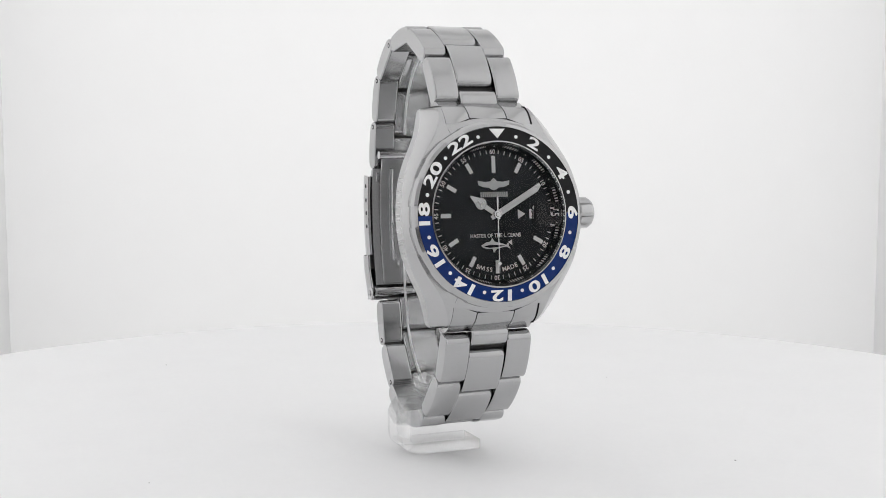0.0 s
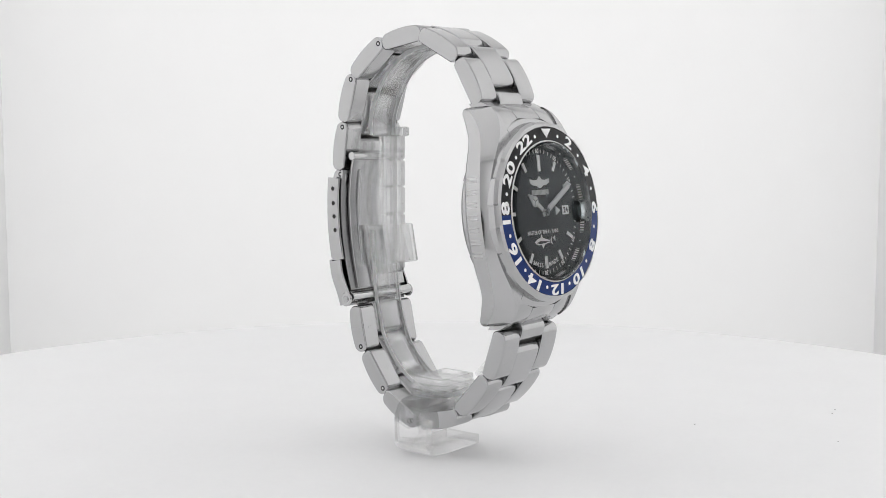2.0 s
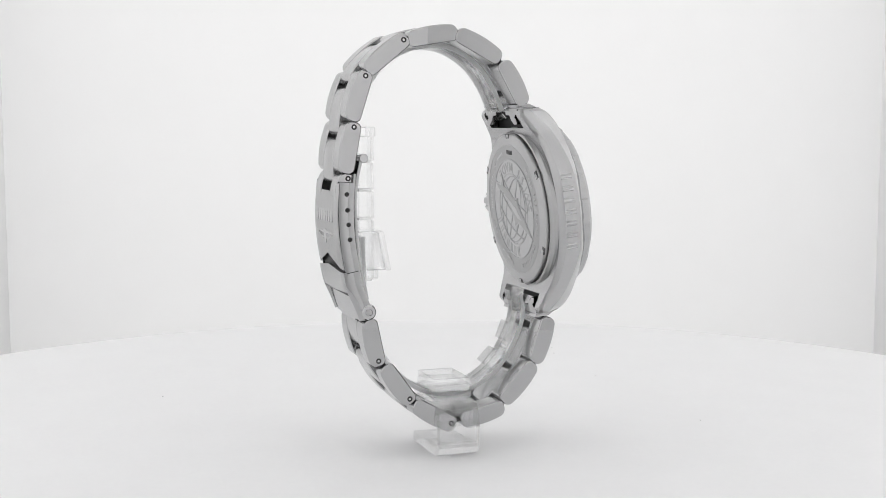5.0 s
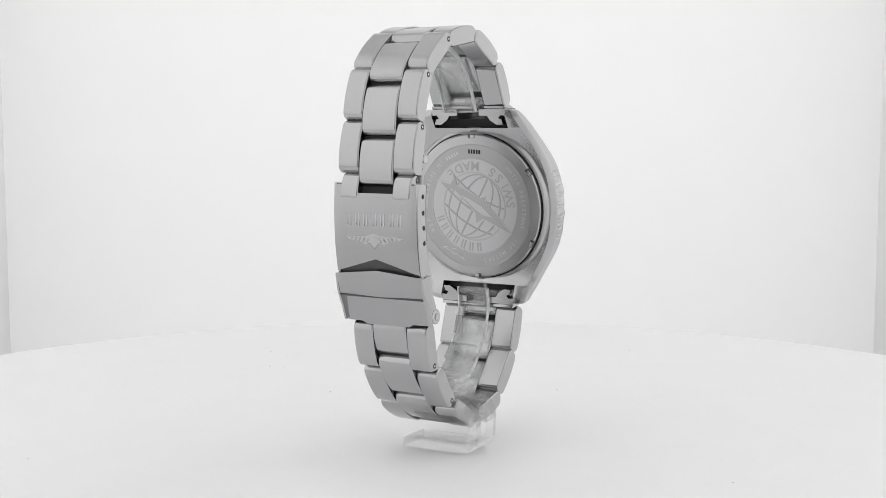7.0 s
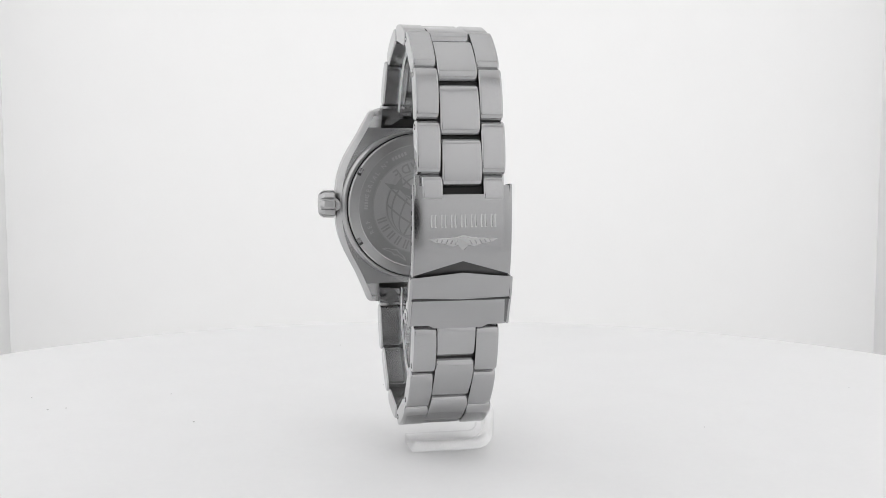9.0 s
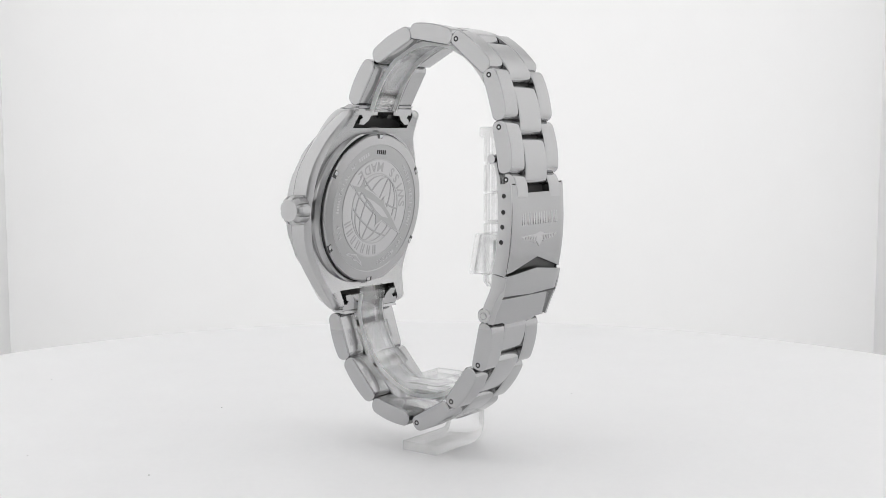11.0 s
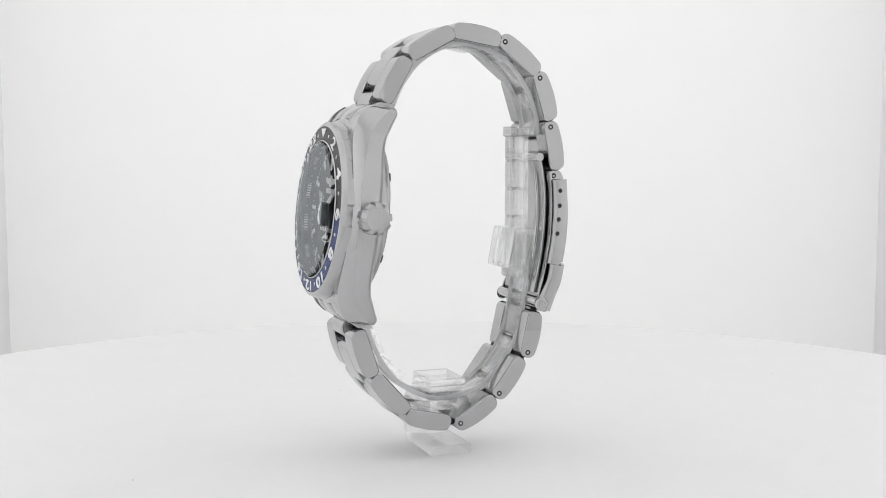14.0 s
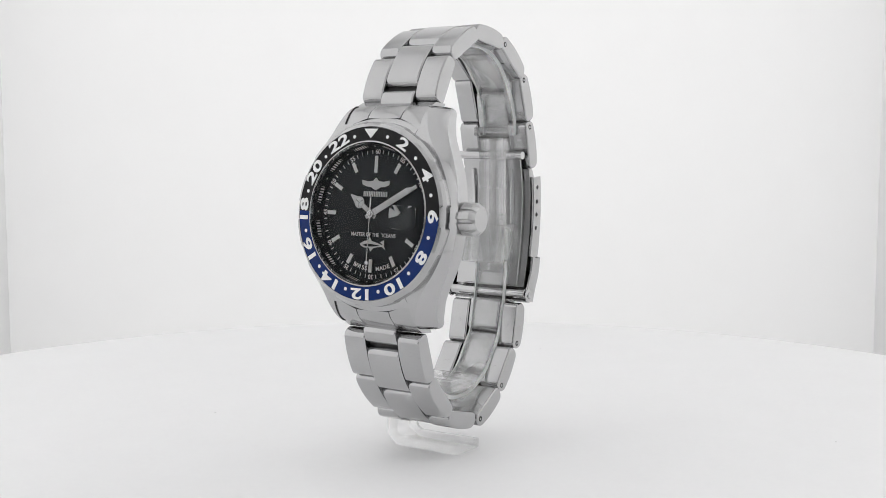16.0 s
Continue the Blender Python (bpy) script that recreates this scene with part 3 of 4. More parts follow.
def make_case_back():
    prof = [(0.01, 9.0), (19.1, 9.0), (19.1, 12.1), (18.8, 12.38), (16.5, 12.72), (16.35, 12.6), (0.01, 12.6)]
    back = back_part("case_back", lathe(bmesh.new(), prof, 120), RINGED, None, "engraved round steel case back with notches", 25)
    # black ring stands for the shaded gap between back and case ring
    back_part("back_gap_shade", lathe(bmesh.new(), [(19.1, 9.5), (19.1, 11.4), (19.4, 11.4), (19.4, 9.5)], 96), SHADE_MARK_BLACK, back)
    back_part("case_ring", lathe(bmesh.new(), [(19.4, 9.0), (19.4, 11.3), (19.55, 11.5), (20.1, 11.4), (20.7, 10.6), (20.7, 9.0)], 120), RINGED, back)
    # dark blocks paint the notches' shade, left bare along two edges
    for i in range(6):
        m = at_clock(18.3, 60 * i, 12.15)
        back_part("notch_shade", bars(bmesh.new(), 1, 2.0, 1.5, m, 0.0, 0.7), SHADE_STEEL, back)
        back_part("notch_floor", bars(bmesh.new(), 1, 1.2, 0.9, m @ Matrix.Translation((0.3, 0.2, 0.2)), 0.0, 0.5), SATIN, back)
    Z = 12.63
    back_part("lettered_band", lathe(bmesh.new(), [(12.7, 12.4), (12.7, Z), (16.3, Z), (16.3, 12.4)], 120), MATTE_DARK, back, "darker engraved band round the emblem")
    back_part("globe_field", disc(bmesh.new(), 8.95, 12.4, Z, 80, 0.01), PALE_STEEL, back)
    back_part("emblem_band", lathe(bmesh.new(), [(9.0, 12.4), (9.0, Z), (12.6, Z), (12.6, 12.4)], 120), PALE_STEEL, back, "pale frosted band with darker letters")
    bm = bmesh.new()
    arc_text(bm, "WATER RESISTANT", 1.6, 14.5, 78, 4.6, Z, False, 1.0, 0.02)
    arc_text(bm, "100 METERS", 1.6, 14.5, 148, 4.8, Z, False, 1.0, 0.02)
    arc_text(bm, "SERIAL N\u00ba", 1.6, 14.5, -58, 5.0, Z, False, 1.0, 0.02)
    arc_text(bm, "REF", 1.6, 14.5, -112, 5.6, Z, False, 1.0, 0.02)
    bars(bm, 5, 3.6, 0.9, at_clock(14.5, -86, Z), 0.35, 0.08)
    bars(bm, 5, 4.4, 0.9, at_clock(14.5, -24, Z), 0.35, 0.08)
    back_part("back_lettering", bm, PALE_STEEL, back, "small pale engraved lettering round the edge")
    back_part("number_bars", bars(bmesh.new(), 5, 3.8, 1.1, at_clock(14.5, 3, Z), 0.3, 0.08), SHADE_MARK_BLACK, back)
    E0 = 213
    bm = lathe(bmesh.new(), [(12.5, Z - 0.1), (12.5, Z + 0.1), (12.8, Z + 0.1), (12.8, Z - 0.1)], 96)
    lathe(bm, [(8.85, Z - 0.1), (8.85, Z + 0.08), (9.2, Z + 0.08), (9.2, Z - 0.1)], 80)
    back_part("emblem_ring", bm, RINGED, back)
    bm = bmesh.new()
    arc_text(bm, "SWISS MADE", 3.4, 10.85, E0 + 172, 13.6, Z - 0.02, True, 1.0, 0.06)
    for i in range(7):
        bars(bm, 2, 1.6, 2.4, at_clock(10.85, E0 + (i - 3) * 12.6, Z), 0.45, 0.1)
    back_part("emblem_lettering", bm, MATTE_DARK, back)
    for k in range(-2, 3):
        bm = bmesh.new()
        q = 8.8 * math.sin(radians(28 * k))
        rings = []
        for i in range(25):
            t = radians(-90 + 180 * i / 24)
            x, y = q * math.cos(t), 8.8 * math.sin(t)
            rings.append([(x + a, y, Z - 0.05 + b) for a, b in ((-0.26, 0), (0.26, 0), (0.2, 0.14), (-0.2, 0.14))])
        loft(bm, rings)
        back_part("globe_meridian", moved(bm, Matrix.Rotation(radians(-30), 4, "Z")), MATTE_DARK, back)
    for k in (-1, 0, 1):
        y0 = 4.0 * k
        xm = math.sqrt(8.8 ** 2 - y0 ** 2)
        bm = bmesh.new()
        rings = []
        for i in range(17):
            x = -xm + 2 * xm * i / 16
            y = y0 - 1.2 * (1 - (x / xm) ** 2)
            rings.append([(x, y + a, Z - 0.05 + b) for a, b in ((-0.26, 0), (0.26, 0), (0.2, 0.14), (-0.2, 0.14))])
        loft(bm, rings)
        back_part("globe_parallel", moved(bm, Matrix.Rotation(radians(-30), 4, "Z")), MATTE_DARK, back)
    fish = [(-9.8, 6.2), (-6.8, 5.6), (-5.2, 7.8), (-4.9, 5.2), (-1.2, 3.6), (2.0, 1.8), (3.0, 2.6), (3.4, 0.6), (6.5, -2.6), (9.8, -6.6), (5.0, -4.4), (2.6, -3.2), (0.4, -4.4), (0.2, -1.6), (-3.0, 1.6), (-5.6, 4.2), (-8.2, 4.6)]
    back_part("fish_outline", prism(bmesh.new(), [(x * 1.13, y * 1.13 + 0.1) for x, y in fish], Z - 0.05, Z + 0.12), PALE_STEEL, back)
    body = [(x * 1.01 + 0.1, y * 1.01 + 0.1) for x, y in fish]
    back_part("fish_emblem", prism(bmesh.new(), body, Z - 0.05, Z + 0.17), MATTE_DARK, back)
    belly = [(-4.2, 3.2), (-1.0, 1.9), (2.2, 0.2), (5.4, -2.8), (2.6, -2.2), (0.2, -0.6), (-2.2, 1.6)]
    back_part("fish_belly", prism(bmesh.new(), belly, Z, Z + 0.21), PALE_STEEL, back)
    wing = [(-3.8, 0.9), (-3.0, 0.1), (-1.0, -0.4), (0, -0.9), (1.0, -0.4), (3.0, 0.1), (3.8, 0.9), (1.0, 0.5), (0, 1.0), (-1.0, 0.5)]
    bm = prism(bmesh.new(), wing, -0.05, 0.06)
    back_part("winged_emblem", moved(bm, at_clock(13.9, 208, Z)), PALE_STEEL, back)
    bm = prism(bmesh.new(), [(x * 0.75, y * 0.6) for x, y in wing], -0.05, 0.1)
    back_part("winged_emblem", moved(bm, at_clock(13.9, 208, Z)), MATTE_DARK, back)
    # black slabs in the recess between lugs, standing for its shade
    for sv in (1, -1):
        bm = slab(bmesh.new(), (-10.6, 20.4 if sv > 0 else -24.4, 8.6), (10.6, 24.4 if sv > 0 else -20.4, 10.2), 0.2)
        back_part("lug_gap_shade", bm, SHADE_MARK_BLACK, back)


# ---- bracelet ----
MID = 0.9
CENTRE = Vector((0.0, -24.0))
# each link: its two ends in the side view, its middle and its half width
UPPER = [((-17.8, 8.0), (-13.2, 16.2), 1.3, 10.6), ((-11.0, 18.4), (-2.0, 23.2), 1.0, 10.35), ((0.1, 23.8), (10.0, 22.1), 1.0, 10.1), ((12.4, 21.8), (20.4, 15.2), 0.9, 10.05),
         ((21.7, 13.3), (24.5, 4.1), 0.95, 10.05), ((24.6, 1.4), (26.3, -8.1), 0.95, 10.2), ((26.0, -10.6), (27.0, -15.0), 0.7, 9.4)]
LOWER = [((-24.9, -47.1), (-22.0, -56.1), 1.2, 10.8), ((-20.4, -58.2), (-13.8, -65.6), 0.9, 10.8), ((-11.9, -67.8), (-2.9, -69.9), 0.6, 10.75), ((0.9, -70.6), (9.1, -65.9), 0.5, 10.7),
         ((11.2, -64.0), (16.6, -56.6), 0.8, 10.25), ((18.9, -54.3), (20.8, -45.4), 0.9, 10.05)]


def link_piece(bm, p0, p1, x0, x1, thick, over, lean=0.0):
    """A link: rounded bar along p0 to p1, its sides chamfered."""
    p0, p1 = Vector(p0), Vector(p1)
    d = (p1 - p0).normalized()
    n = Vector((-d.y, d.x))
    if n.dot((p0 + p1) / 2 - CENTRE) < 0:
        n = -n
    ln = (p1 - p0).length
    rings = []
    for x, e in ((x0, 0.26), (x0 + 0.2, 0.05), (x0 + 0.32, 0.0), (x0 + 0.5, 0.0), (x1 - 0.5, 0.0), (x1 - 0.32, 0.0), (x1 - 0.2, 0.05), (x1, 0.26)):
        ring = []
        loop = rounded_rect(-over + e, ln + over - e, -thick / 2 + e, thick / 2 - e, 1.5 - e * 0.8, 6)
        (ra, rb), (la, lb) = loop[6], loop[7]
        loop[7:7] = [(ra + (la - ra) * k / 7, rb) for k in range(1, 7)]
        for a, b in loop:
            b += 0.75 * (1 - ((a - ln / 2) / (ln / 2 + over)) ** 2) if b > 0 else 0
            q = p0 + d * a + n * b
            ring.append((x - lean * (q.y - (p0.y + p1.y) / 2), q.x, q.y + lean * (x - MID) + FLOOR))
        rings.append(ring)
    return loft(bm, rings)


def make_bracelet():
    for chain in (UPPER, LOWER):
        for i, (p0, p1, mid, hw) in enumerate(chain):
            for s in (-1, 1):
                a, b = (mid - hw, mid - 4.7) if s < 0 else (mid + 4.7, mid + hw)
                ob = part("outer_link", link_piece(bmesh.new(), p0, p1, a, b, 3.7, 1.36, 0.0175 if chain is UPPER else 0.0), BRUSHED, watch, sides=MIRROR, sharp=24)
                # the pin shows in the links that can be taken out
                if i >= 3:
                    q = Vector(p0)
                    e = (a if s < 0 else b) - (0.00875 * (p0[1] - p1[1]) if chain is UPPER else 0.0)
                    # solid black plug paints the shade of the hole round the pin
                    part("pin_hole_shade", rod(bmesh.new(), (e - s * 0.6, q.x, q.y + FLOOR), (e + s * 0.04, q.x, q.y + FLOOR), 0.66, 16, 0.02), SHADE_MARK_BLACK, ob)
                    part("pin", rod(bmesh.new(), (e - s * 0.6, q.x, q.y + FLOOR), (e + s * 0.08, q.x, q.y + FLOOR), 0.32, 12, 0.05), POLISHED, ob)
        # dark strip added inside the chain, standing for shade between the pieces
        pts = [q for link in chain for q in link[:2]]
        part("gap_shade_strip", moved(ribbon(bmesh.new(), pts, MID - 8.0, MID + 8.0, 0.9, 3), Matrix.Translation((0, 0, FLOOR))), SHADE_MARK_BLACK, watch)
        # small direction arrows stamped inside the removable links
        for p0, p1, mid, hw in chain[3:6]:
            p0, p1 = Vector(p0), Vector(p1)
            d = (p1 - p0).normalized()
            n = Vector((-d.y, d.x))
            n = -n if n.dot((p0 + p1) / 2 - CENTRE) > 0 else n
            o = (p0 + p1) / 2 + n * 1.84
            for x in (mid - 7.2, mid + 7.2):
                m = Matrix(((1, 0, 0, x), (0, d.x, n.x, o.x), (0, d.y, n.y, o.y + FLOOR), (0, 0, 0, 1)))
                arrow = [(-0.8, -0.2), (0.0, -0.2), (0.0, -0.5), (0.75, 0), (0.0, 0.5), (0.0, 0.2), (-0.8, 0.2)]
                part("arrow_mark", moved(prism(bmesh.new(), arrow, -0.05, 0.05), m), BRUSHED, watch)
        # centre pieces sit a third of a link further on
        for (p0, p1, mid, hw), (q0, q1, mid2, hw2) in zip(chain, chain[1:]):
            p0, p1, q0, q1 = Vector(p0), Vector(p1), Vector(q0), Vector(q1)
            a, b = p0.lerp(p1, 0.40), q0.lerp(q1, 0.10)
            n = Vector((-(b - a).y, (b - a).x)).normalized()
            if n.dot((a + b) / 2 - CENTRE) < 0:
                n = -n
            lift = 0.15 + 0.5 * abs((p1 - a).cross(b - a)) / (b - a).length
            a, b = a + n * lift, b + n * lift
            m = (mid + mid2) / 2
            part("centre_link", link_piece(bmesh.new(), a, b, m - 4.57, m + 4.57, 3.3, 1.25), PLATE, watch, sharp=24)
            # cross pin in the gap, blackened to stand for the gap's shade
            c = (p1 + q0) / 2
            part("cross_pin", rod(bmesh.new(), (m - 9.0, c.x, c.y + FLOOR), (m + 9.0, c.x, c.y + FLOOR), 0.8), SHADE_MARK_BLACK, watch)
        # first stub belongs to the end link; last one runs to the clasp
        p0, p1, mid, hw = chain[0]
        p0, p1 = Vector(p0), Vector(p1)
        d = (p1 - p0).normalized()
        part("centre_link", link_piece(bmesh.new(), p0 - d * 2.4, p0 + d * 0.9, mid - 4.57, mid + 4.57, 3.2, 0.9), PLATE, watch, sharp=24)
        p0, p1, mid, hw = chain[-1]
        p0, p1 = Vector(p0), Vector(p1)
        d = (p1 - p0).normalized()
        if chain is LOWER:
            part("centre_link", link_piece(bmesh.new(), p0 + d * 3.6, p1 + d * 1.0, mid - 4.57, mid + 4.57, 3.3, 1.2), PLATE, watch, sharp=24)


def make_clasp():
    # cover: a curved sheet with side walls, notched above, chevron edge below
    outer = smooth_path([(28.75, -11.3), (29.3, -16.0), (29.45, -21.0), (29.0, -27.0), (27.9, -33.4)], 6)
    bm = bmesh.new()
    cols = 17

    def surface(u, x, drop=0.0):
        k = u * (len(outer) - 1)
        i = min(int(k), len(outer) - 2)
        q = outer[i].lerp(outer[i + 1], k - i)
        edge = max(0.0, abs(x) - 10.3) / 0.9
        return (MID - 0.15 + x, q.x - 0.4 * edge ** 2 - drop, q.y + FLOOR)

    half = 11.15
    grids = []
    for drop in (0.0, 0.7):
        rows = []
        for j in range(21):
            row = []
            for i in range(cols):
                x = -half + 2 * half * i / (cols - 1)
                u0 = 0.125 if abs(x) < 5.9 else 0.02
                u1 = 0.945 - 0.125 * (1 - abs(x) / half)
                u = u0 + (u1 - u0) * j / 20
                row.append(bm.verts.new(surface(u, x, drop)))
            rows.append(row)
        grids.append(rows)
        for a, b in zip(rows, rows[1:]):
            for i in range(cols - 1):
                bm.faces.new((a[i], a[i + 1], b[i + 1], b[i]))
    o, n = grids
    loop = lambda g: g[0] + [r[-1] for r in g[1:]] + list(reversed(g[-1][:-1])) + [r[0] for r in reversed(g[1:-1])]
    lo, ln = loop(o), loop(n)
    for i in range(len(lo)):
        bm.faces.new((lo[i], lo[(i + 1) % len(lo)], ln[(i + 1) % len(lo)], ln[i]))
    cover = part("clasp_cover", bm, CLASP, watch, "brushed steel clasp cover with chevron edge", 40)
    for s in (-1, 1):
        bm = bmesh.new()
        ribbon(bm, [(26.75, -11.5), (27.05, -16.0), (27.0, -21.0), (26.45, -27.0), (25.4, -32.4)], MID - 0.15 + s * 11.05 - 0.35, MID - 0.15 + s * 11.05 + 0.35, 3.7, 5)
        part("side_wall", moved(bm, Matrix.Translation((0, 0, FLOOR))), MIRROR, cover)
        for y, z in ((26.85, -14.2), (26.7, -17.9), (26.45, -21.3), (26.15, -24.8)):
            part("hole_rim", rod(bmesh.new(), (MID - 0.15 + s * 11.0, y, z + FLOOR), (MID - 0.15 + s * 11.44, y, z + FLOOR), 0.82, 18, 0.12), BRUSHED, cover)
            # solid black plug in place of the shade inside each hole
            part("adjusting_hole_shade", rod(bmesh.new(), (MID - 0.15 + s * 11.0, y, z + FLOOR), (MID - 0.15 + s * 11.47, y, z + FLOOR), 0.56, 16, 0.02), SHADE_MARK_BLACK, cover)
    # plain blocks and a winged shape stamped on the cover, upside down
    f = Matrix(((-1, 0, 0, MID - 0.15), (0, -0.055, 1, 29.33), (0, 1, 0.055, -19.6 + FLOOR), (0, 0, 0, 1))) @ Matrix.Rotation(math.pi, 4, "Z")
    for i in range(7):
        part("stamped_block", bars(bmesh.new(), 2, 1.7, 2.9, f @ Matrix.Translation((2.29 * (i - 3), 0, 0)), 0.42, 0.5, 0.12), STAMPED, cover)
    wing = [(-8.0, -0.6), (-6.5, 0.2), (-4.4, 0.5), (-2.4, 1.2), (-1.2, 0.9), (0, 2.2), (1.2, 0.9), (2.4, 1.2), (4.4, 0.5), (6.5, 0.2), (8.0, -0.6), (2.0, -0.9), (0, -1.4), (-2.0, -0.9)]
    k = Matrix(((-1, 0, 0, MID - 0.15), (0, 0.07, 1, 29.22), (0, 1, -0.07, -24.2 + FLOOR), (0, 0, 0, 1))) @ Matrix.Rotation(math.pi, 4, "Z")
    part("stamped_wing", moved(loft(bmesh.new(), [[(x * g, y * g, z) for x, y in wing] for g, z in ((1.0, -0.1), (1.0, 0.08), (0.9, 0.2))]), k), STAMPED, cover)
    feathers = bmesh.new()
    for s in (-1, 1):
        for i in range(5):
            m = k @ Matrix.Translation((s * (1.7 + 1.1 * i), 0.25 - 0.1 * i, 0.2)) @ Matrix.Rotation(radians(-28 * s), 4, "Z")
            bars(feathers, 1, 0.3, 1.1 - 0.12 * i, m, 0.0, 0.16, 0.06)
    part("stamped_feathers", feathers, CLASP, cover)
    # fold-over lock: an outer plate with a chevron edge over a lower plate
    path = smooth_path([(28.6, -31.2), (27.9, -34.2), (26.85, -37.9), (25.8, -41.4), (24.7, -44.8)], 6)

    def lock_plate(half, first, last, inset):
        bm = bmesh.new()
        grids = []
        for drop in (0.0, 0.8):
            rows = []
            for j in range(13):
                row = []
                for i in range(cols):
                    x = -half + 2 * half * i / (cols - 1)
                    u = first(abs(x) / half) + (last(abs(x) / half) - first(abs(x) / half)) * j / 12
                    kk = u * (len(path) - 1)
                    ii = min(int(kk), len(path) - 2)
                    q = path[ii].lerp(path[ii + 1], kk - ii)
                    edge = max(0.0, abs(x) - half + 1.0)
                    row.append(bm.verts.new((MID - 0.15 + x, q.x - inset - 0.4 * edge ** 2 - drop, q.y + FLOOR)))
                rows.append(row)
            grids.append(rows)
            for a, b in zip(rows, rows[1:]):
                for i in range(cols - 1):
                    bm.faces.new((a[i], a[i + 1], b[i + 1], b[i]))
        lo, ln = loop(grids[0]), loop(grids[1])
        for i in range(len(lo)):
            bm.faces.new((lo[i], lo[(i + 1) % len(lo)], ln[(i + 1) % len(lo)], ln[i]))
        return bm

    lock = part("clasp_lock", lock_plate(11.8, lambda a: 0.02 + 0.10 * a, lambda a: 0.49 - 0.03 * a, 0.0), CLASP, watch, "fold-over steel safety lock", 40)
    part("lock_plate", lock_plate(11.3, lambda a: 0.42, lambda a: 1.0 if a < 0.62 else 0.95, 1.15), CLASP, lock, "", 40)
    for s in (-1, 1):
        bm = ribbon(bmesh.new(), [(26.0, -32.6), (25.2, -36.4), (23.6, -40.0), (22.3, -43.4)], MID - 0.15 + s * 11.6 - 0.3, MID - 0.15 + s * 11.6 + 0.3, 3.8, 5)
        part("side_wall", moved(bm, Matrix.Translation((0, 0, FLOOR))), MIRROR, lock)
        part("hinge_boss", rod(bmesh.new(), (MID - 0.15 + s * 11.5, 21.8, -42.1 + FLOOR), (MID - 0.15 + s * 12.2, 21.8, -42.1 + FLOOR), 1.75, 24, 0.25), POLISHED, lock)
        part("hinge_screw", rod(bmesh.new(), (MID - 0.15 + s * 11.5, 21.8, -42.1 + FLOOR), (MID - 0.15 + s * 12.5, 21.8, -42.1 + FLOOR), 0.85, 20, 0.2), SATIN, lock)
    # added dark bar stands for the shaded line under the outer plate
    q = path[int(0.475 * (len(path) - 1))]
    bm = slab(bmesh.new(), (MID - 11.65, q.x - 1.5, q.y - 0.75 + FLOOR), (MID + 11.35, q.x - 0.25, q.y - 0.25 + FLOOR), 0.1)
    part("step_shade_bar", bm, SHADE_STEEL, lock)
    # dark backing sheet, added to give the chevron gap its shade
    bm = ribbon(bmesh.new(), [(27.2, -27.0), (26.7, -31.0), (25.8, -36.0)], MID - 0.15 - 10.9, MID - 0.15 + 10.9, 0.8, 5)
    part("chevron_gap_shade", moved(bm, Matrix.Translation((0, 0, FLOOR))), SHADE_STEEL, lock)
    # folding blades inside, with long pressed ribs
    up = Matrix.Translation((0, 0, FLOOR))
    a = moved(ribbon(bmesh.new(), [(22.6, -6.6), (23.6, -11.5), (24.0, -18), (23.3, -28), (21.2, -39.5)], MID - 8.6, MID + 8.6, 0.8), up)
    blade = part("clasp_blade", a, SATIN, watch, "curved folding steel blade")
    for x in (-5.8, 5.8):
        part("pressed_rib", moved(ribbon(bmesh.new(), [(22.7, -9.5), (23.3, -16), (23.2, -24), (22.1, -33.5)], MID + x - 0.5, MID + x + 0.5, 0.6), up), POLISHED, blade)
    a = moved(ribbon(bmesh.new(), [(24.6, -9.5), (25.2, -16), (25.0, -24), (24.0, -31), (22.0, -40.0)], MID - 10.5, MID + 10.3, 0.7), up)
    part("clasp_blade", a, SATIN, watch, "curved folding steel blade")
    part("hinge_bar", rod(bmesh.new(), (MID - 9.6, 22.1, -5.9 + FLOOR), (MID + 9.6, 22.1, -5.9 + FLOOR), 1.05), POLISHED, watch)
    part("hinge_bar", rod(bmesh.new(), (MID - 11.2, 21.2, -41.6 + FLOOR), (MID + 11.2, 21.2, -41.6 + FLOOR), 1.2), POLISHED, watch)


make_case()
make_bezel()
make_dial()
make_crown()
make_case_back()
make_bracelet()
make_clasp()

# ---- the clear stand ----
stand = thing("watch_stand", "clear acrylic watch stand with curved bands and foot", "watch stand")


def acrylic(name, bm, label=""):
    ob = part(name, bm, ACRYLIC, stand, label)
    ob.visible_shadow = False
    return ob


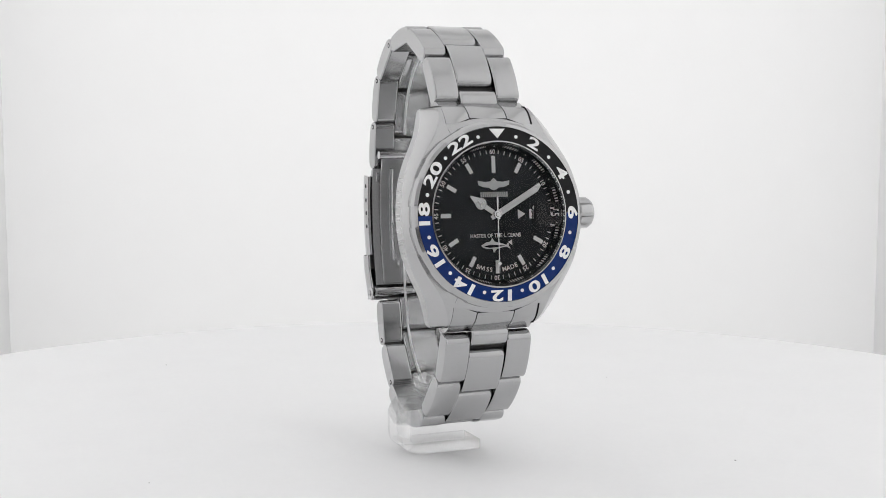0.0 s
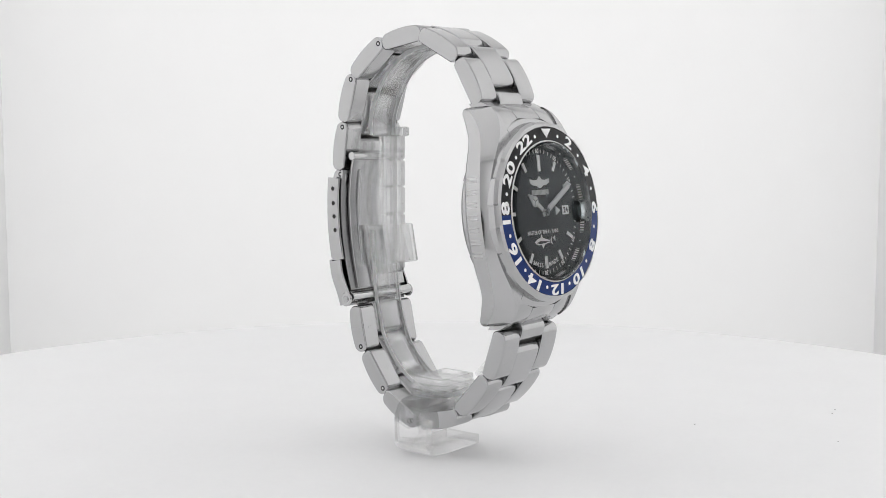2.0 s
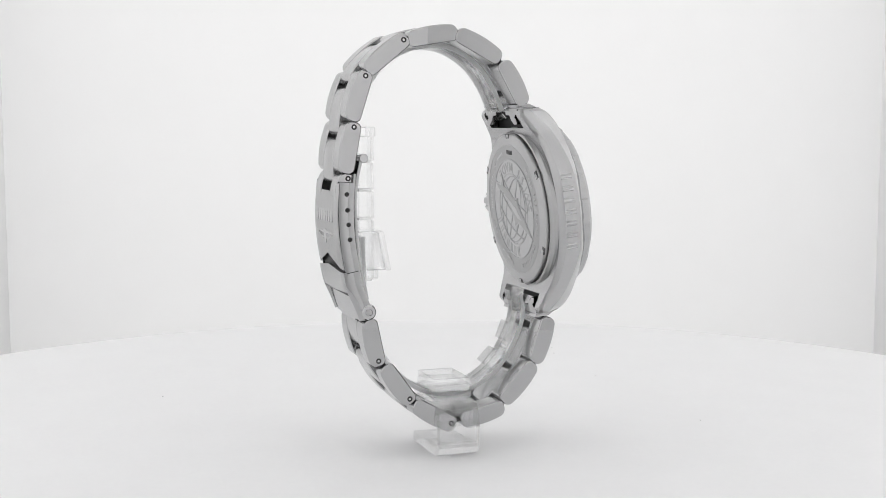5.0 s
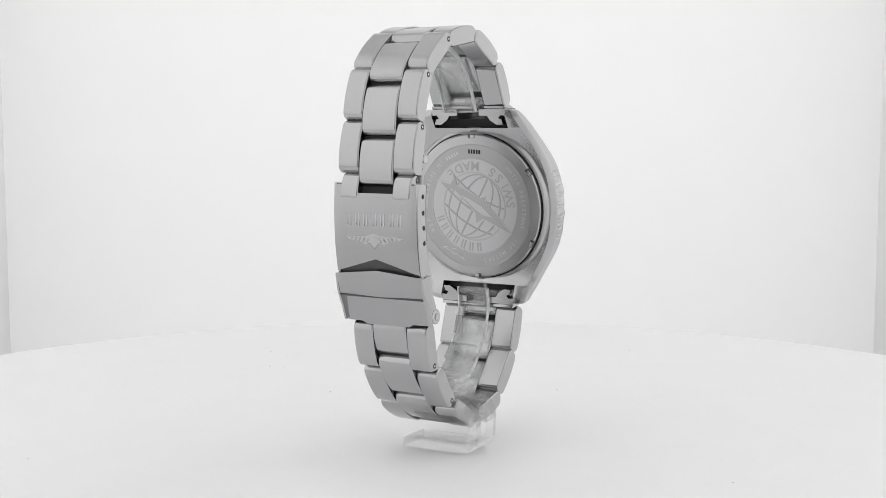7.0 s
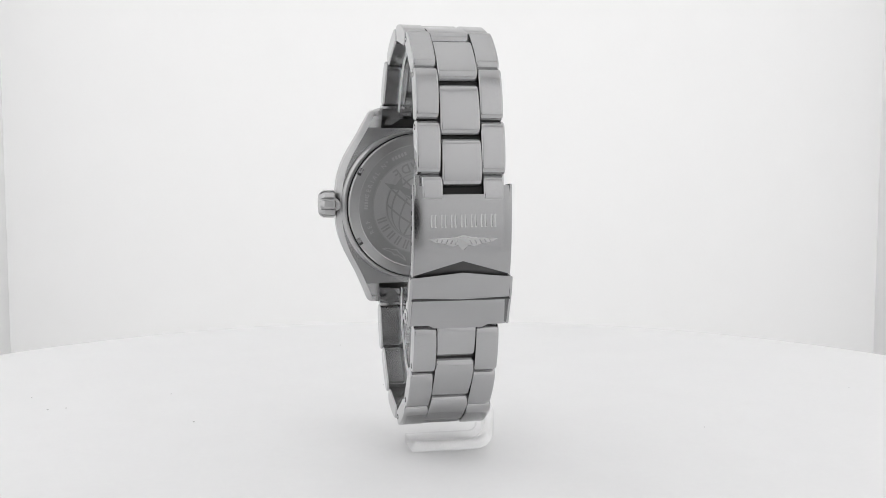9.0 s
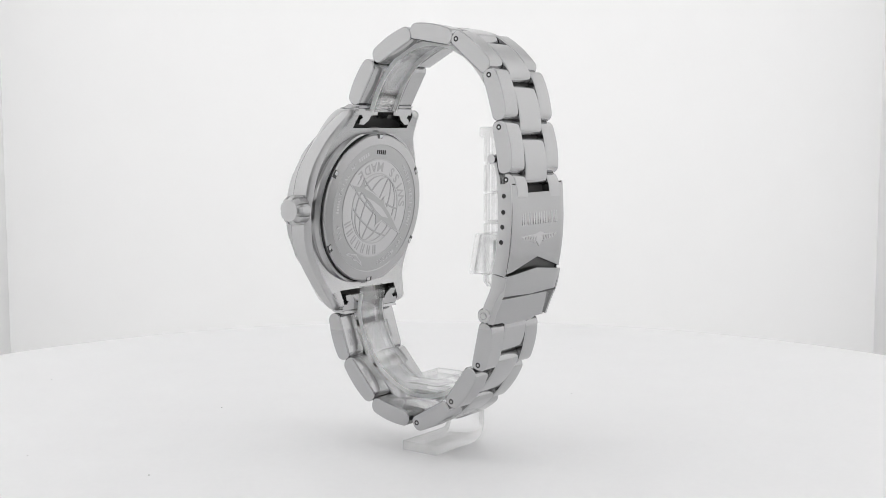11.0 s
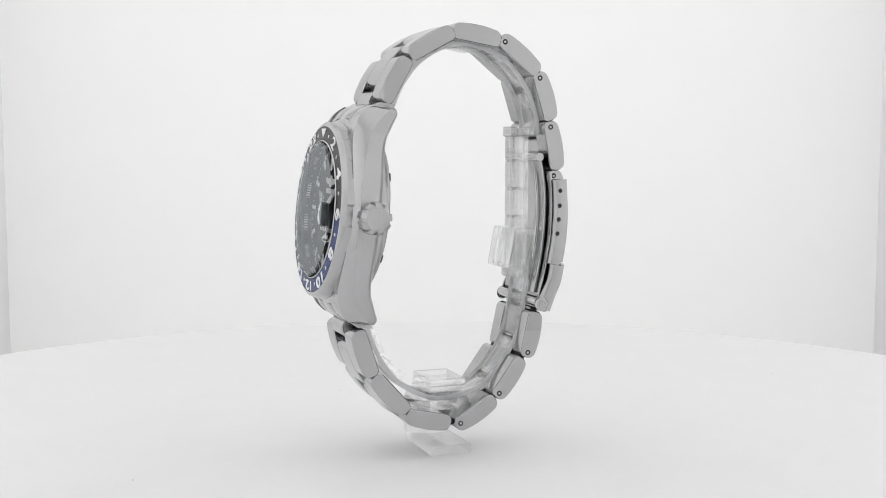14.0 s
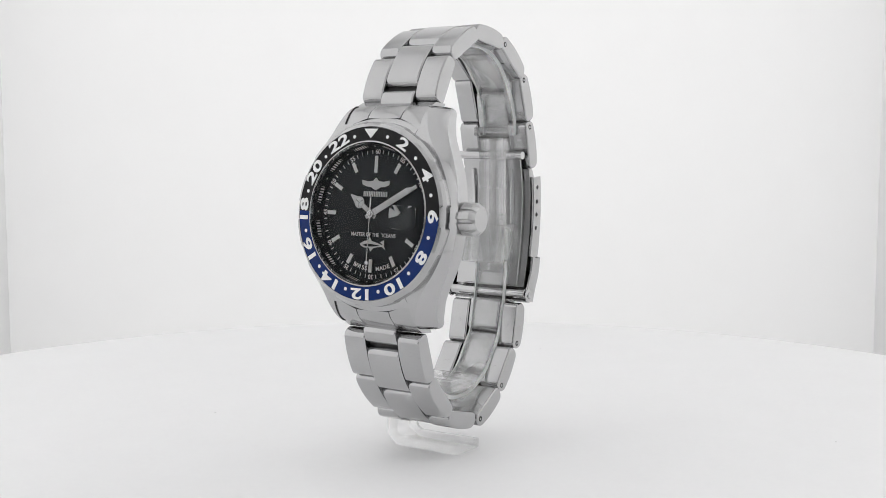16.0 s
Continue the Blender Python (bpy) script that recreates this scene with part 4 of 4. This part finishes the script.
def make_stand():
    # foot: a bent bar, flat on the table, up one side and in through the bracelet
    prof = smooth_path([(8.3, 1.25), (2, 1.25), (-6.5, 1.25), (-9.6, 1.6), (-11.2, 3.4), (-11.4, 7), (-11.3, 9.6), (-9.8, 11.9), (-6.8, 12.4), (0, 12.4), (7.5, 12.4)], 6)
    bm = bmesh.new()
    rings = []
    for i, q in enumerate(prof):
        d = (prof[min(i + 1, len(prof) - 1)] - prof[max(i - 1, 0)]).normalized()
        n = Vector((-d.y, d.x))
        rings.append([(q.x + n.x * b, a, q.y + n.y * b + 0.03) for a, b in rounded_rect(-5.75, 4.65, -1.2, 1.2, 0.25, 2)])
    acrylic("foot", loft(bm, rings), "bent clear foot")
    for z0, z1, g in ((13.7, 15.5, 0.0), (15.55, 17.1, 0.2), (17.15, 18.7, 0.4)):
        acrylic("cradle_block", slab(bmesh.new(), (-6.6 + g, -5.7 + g, z0), (7.0 - g, 4.4 - g, z1), 0.25))
    up = Matrix.Translation((0, 0, FLOOR))
    low = [(-20.6, -41.0), (-21.2, -46.5), (-18.6, -53.5), (-13.8, -60.0), (-7.0, -64.0), (-1.0, -65.0), (6.0, -63.5), (12.0, -59.2), (16.6, -53.0), (19.0, -46.0), (20.0, -40.0), (20.6, -33.0), (20.8, -25.0)]
    acrylic("lower_band", moved(ribbon(bmesh.new(), low, MID - 3.0, MID + 5.4, 1.3), up), "curved clear lower band")
    for y0, z0, y1, z1 in ((-21.0, -39.2, -20.3, -43.0), (-19.3, -48.6, -17.6, -53.0), (-15.6, -55.6, -12.4, -58.9)):
        acrylic("band_step", moved(ribbon(bmesh.new(), [(y0, z0), (y1, z1)], MID - 2.6, MID + 5.0, 1.7), up))
    top = [(-15.7, 5.4), (-12.9, 11.5), (-8.7, 16.8), (-3.0, 20.3), (2.8, 21.3), (8.6, 20.3), (14.3, 17.1), (18.5, 12.2), (21.4, 6.5), (22.3, 2.5), (22.2, -0.6)]
    acrylic("upper_band", moved(ribbon(bmesh.new(), top, MID - 2.0, MID + 6.8, 1.5), up), "curved clear upper band")
    # added white strips imitate the light that the bands' edges catch
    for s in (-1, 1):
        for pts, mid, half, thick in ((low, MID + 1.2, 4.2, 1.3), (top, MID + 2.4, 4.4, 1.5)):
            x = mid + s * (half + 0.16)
            part("edge_gleam_strip", moved(ribbon(bmesh.new(), pts, x - 0.15, x + 0.15, thick * 0.8, 8, 0.05), up), EDGE_GLEAM, stand, "white strip standing for a bright band edge").visible_shadow = False
    acrylic("ledge", moved(slab(bmesh.new(), (MID - 2.2, 17.1, -1.0), (MID + 7.2, 22.4, 1.5), 0.3), up))
    for x in (0.85, 3.95):
        bm = bmesh.new()
        rings = []
        for z, g in ((-0.9, 0), (-6.6, 0), (-7.0, 0.35), (-7.4, 0), (-13.6, 0), (-14.0, 0.35), (-14.4, 0), (-20.6, 0), (-21.0, 0.35), (-21.4, 0), (-35.0, 0), (-36.2, 0.6)):
            rings.append([(MID + x + a, b, z + FLOOR) for a, b in rounded_rect(-1.5 + g, 1.5 - g, 17.1 + g, 20.9, 0.3, 2)])
        acrylic("slide_rail", loft(bm, rings))
    clip = bmesh.new()
    rings = []
    for z, g in ((-23.6, 0.2), (-23.9, 0), (-33.0, 0), (-33.3, 0.2)):
        lean = 0.19 * (z + 23.6)
        rings.append([(MID + 1.4 + a, b, z + FLOOR) for a, b in rounded_rect(-5.4 + g, 5.4 - g, 15.6 + g + lean, 17.0 - g + lean, 0.4, 2)])
    loft(clip, rings)
    acrylic("clip_front", clip)
    for s in (-1, 1):
        rings = []
        for z, g in ((-33.2, 0.2), (-33.0, 0.0), (-23.9, 0.0), (-23.7, 0.2)):
            lean = 0.19 * (z + 23.6)
            rings.append([(MID + 1.4 + s * 4.8 + a, b, z + FLOOR) for a, b in rounded_rect(-0.7 + g, 0.7 - g, 17.1 + g + lean, 22.6 - g + 1.6 * lean, 0.2, 2)])
        acrylic("clip_side", loft(bmesh.new(), rings))
    acrylic("clip_tail", moved(slab(bmesh.new(), (MID + 0.2, 15.8, -36.0), (MID + 3.4, 18.6, -33.0), 0.4), up))


make_stand()


# ---- the turntable carries stand and watch round ----
def motions():
    turn = [(0.0, 21.98), (0.5, 27.9), (1.0, 34.75), (1.5, 42.5), (2.0, 51.0), (2.5, 60.2), (3.0, 69.8), (3.5, 79.4), (4.0, 89.0),
            (4.6, 101.0), (5.2, 113.2), (5.8, 125.5), (6.5, 139.9), (7.0, 150.25), (7.5, 160.55), (8.0, 170.95), (8.5, 181.2), (9.0, 191.6),
            (9.6, 204.6), (10.2, 217.1), (10.8, 229.4), (11.5, 243.6), (12.0, 253.1), (12.5, 262.2), (13.0, 271.6), (13.5, 281.3),
            (14.0, 291.0), (14.5, 300.45), (15.0, 309.6), (15.5, 318.2), (16.0, 326.1)]
    rows = [(t, pose(0, 0, 0, 0, 0, a)) for t, a in turn]
    for ob in (turntable, watch, stand):
        walk(ob, rows)


motions()
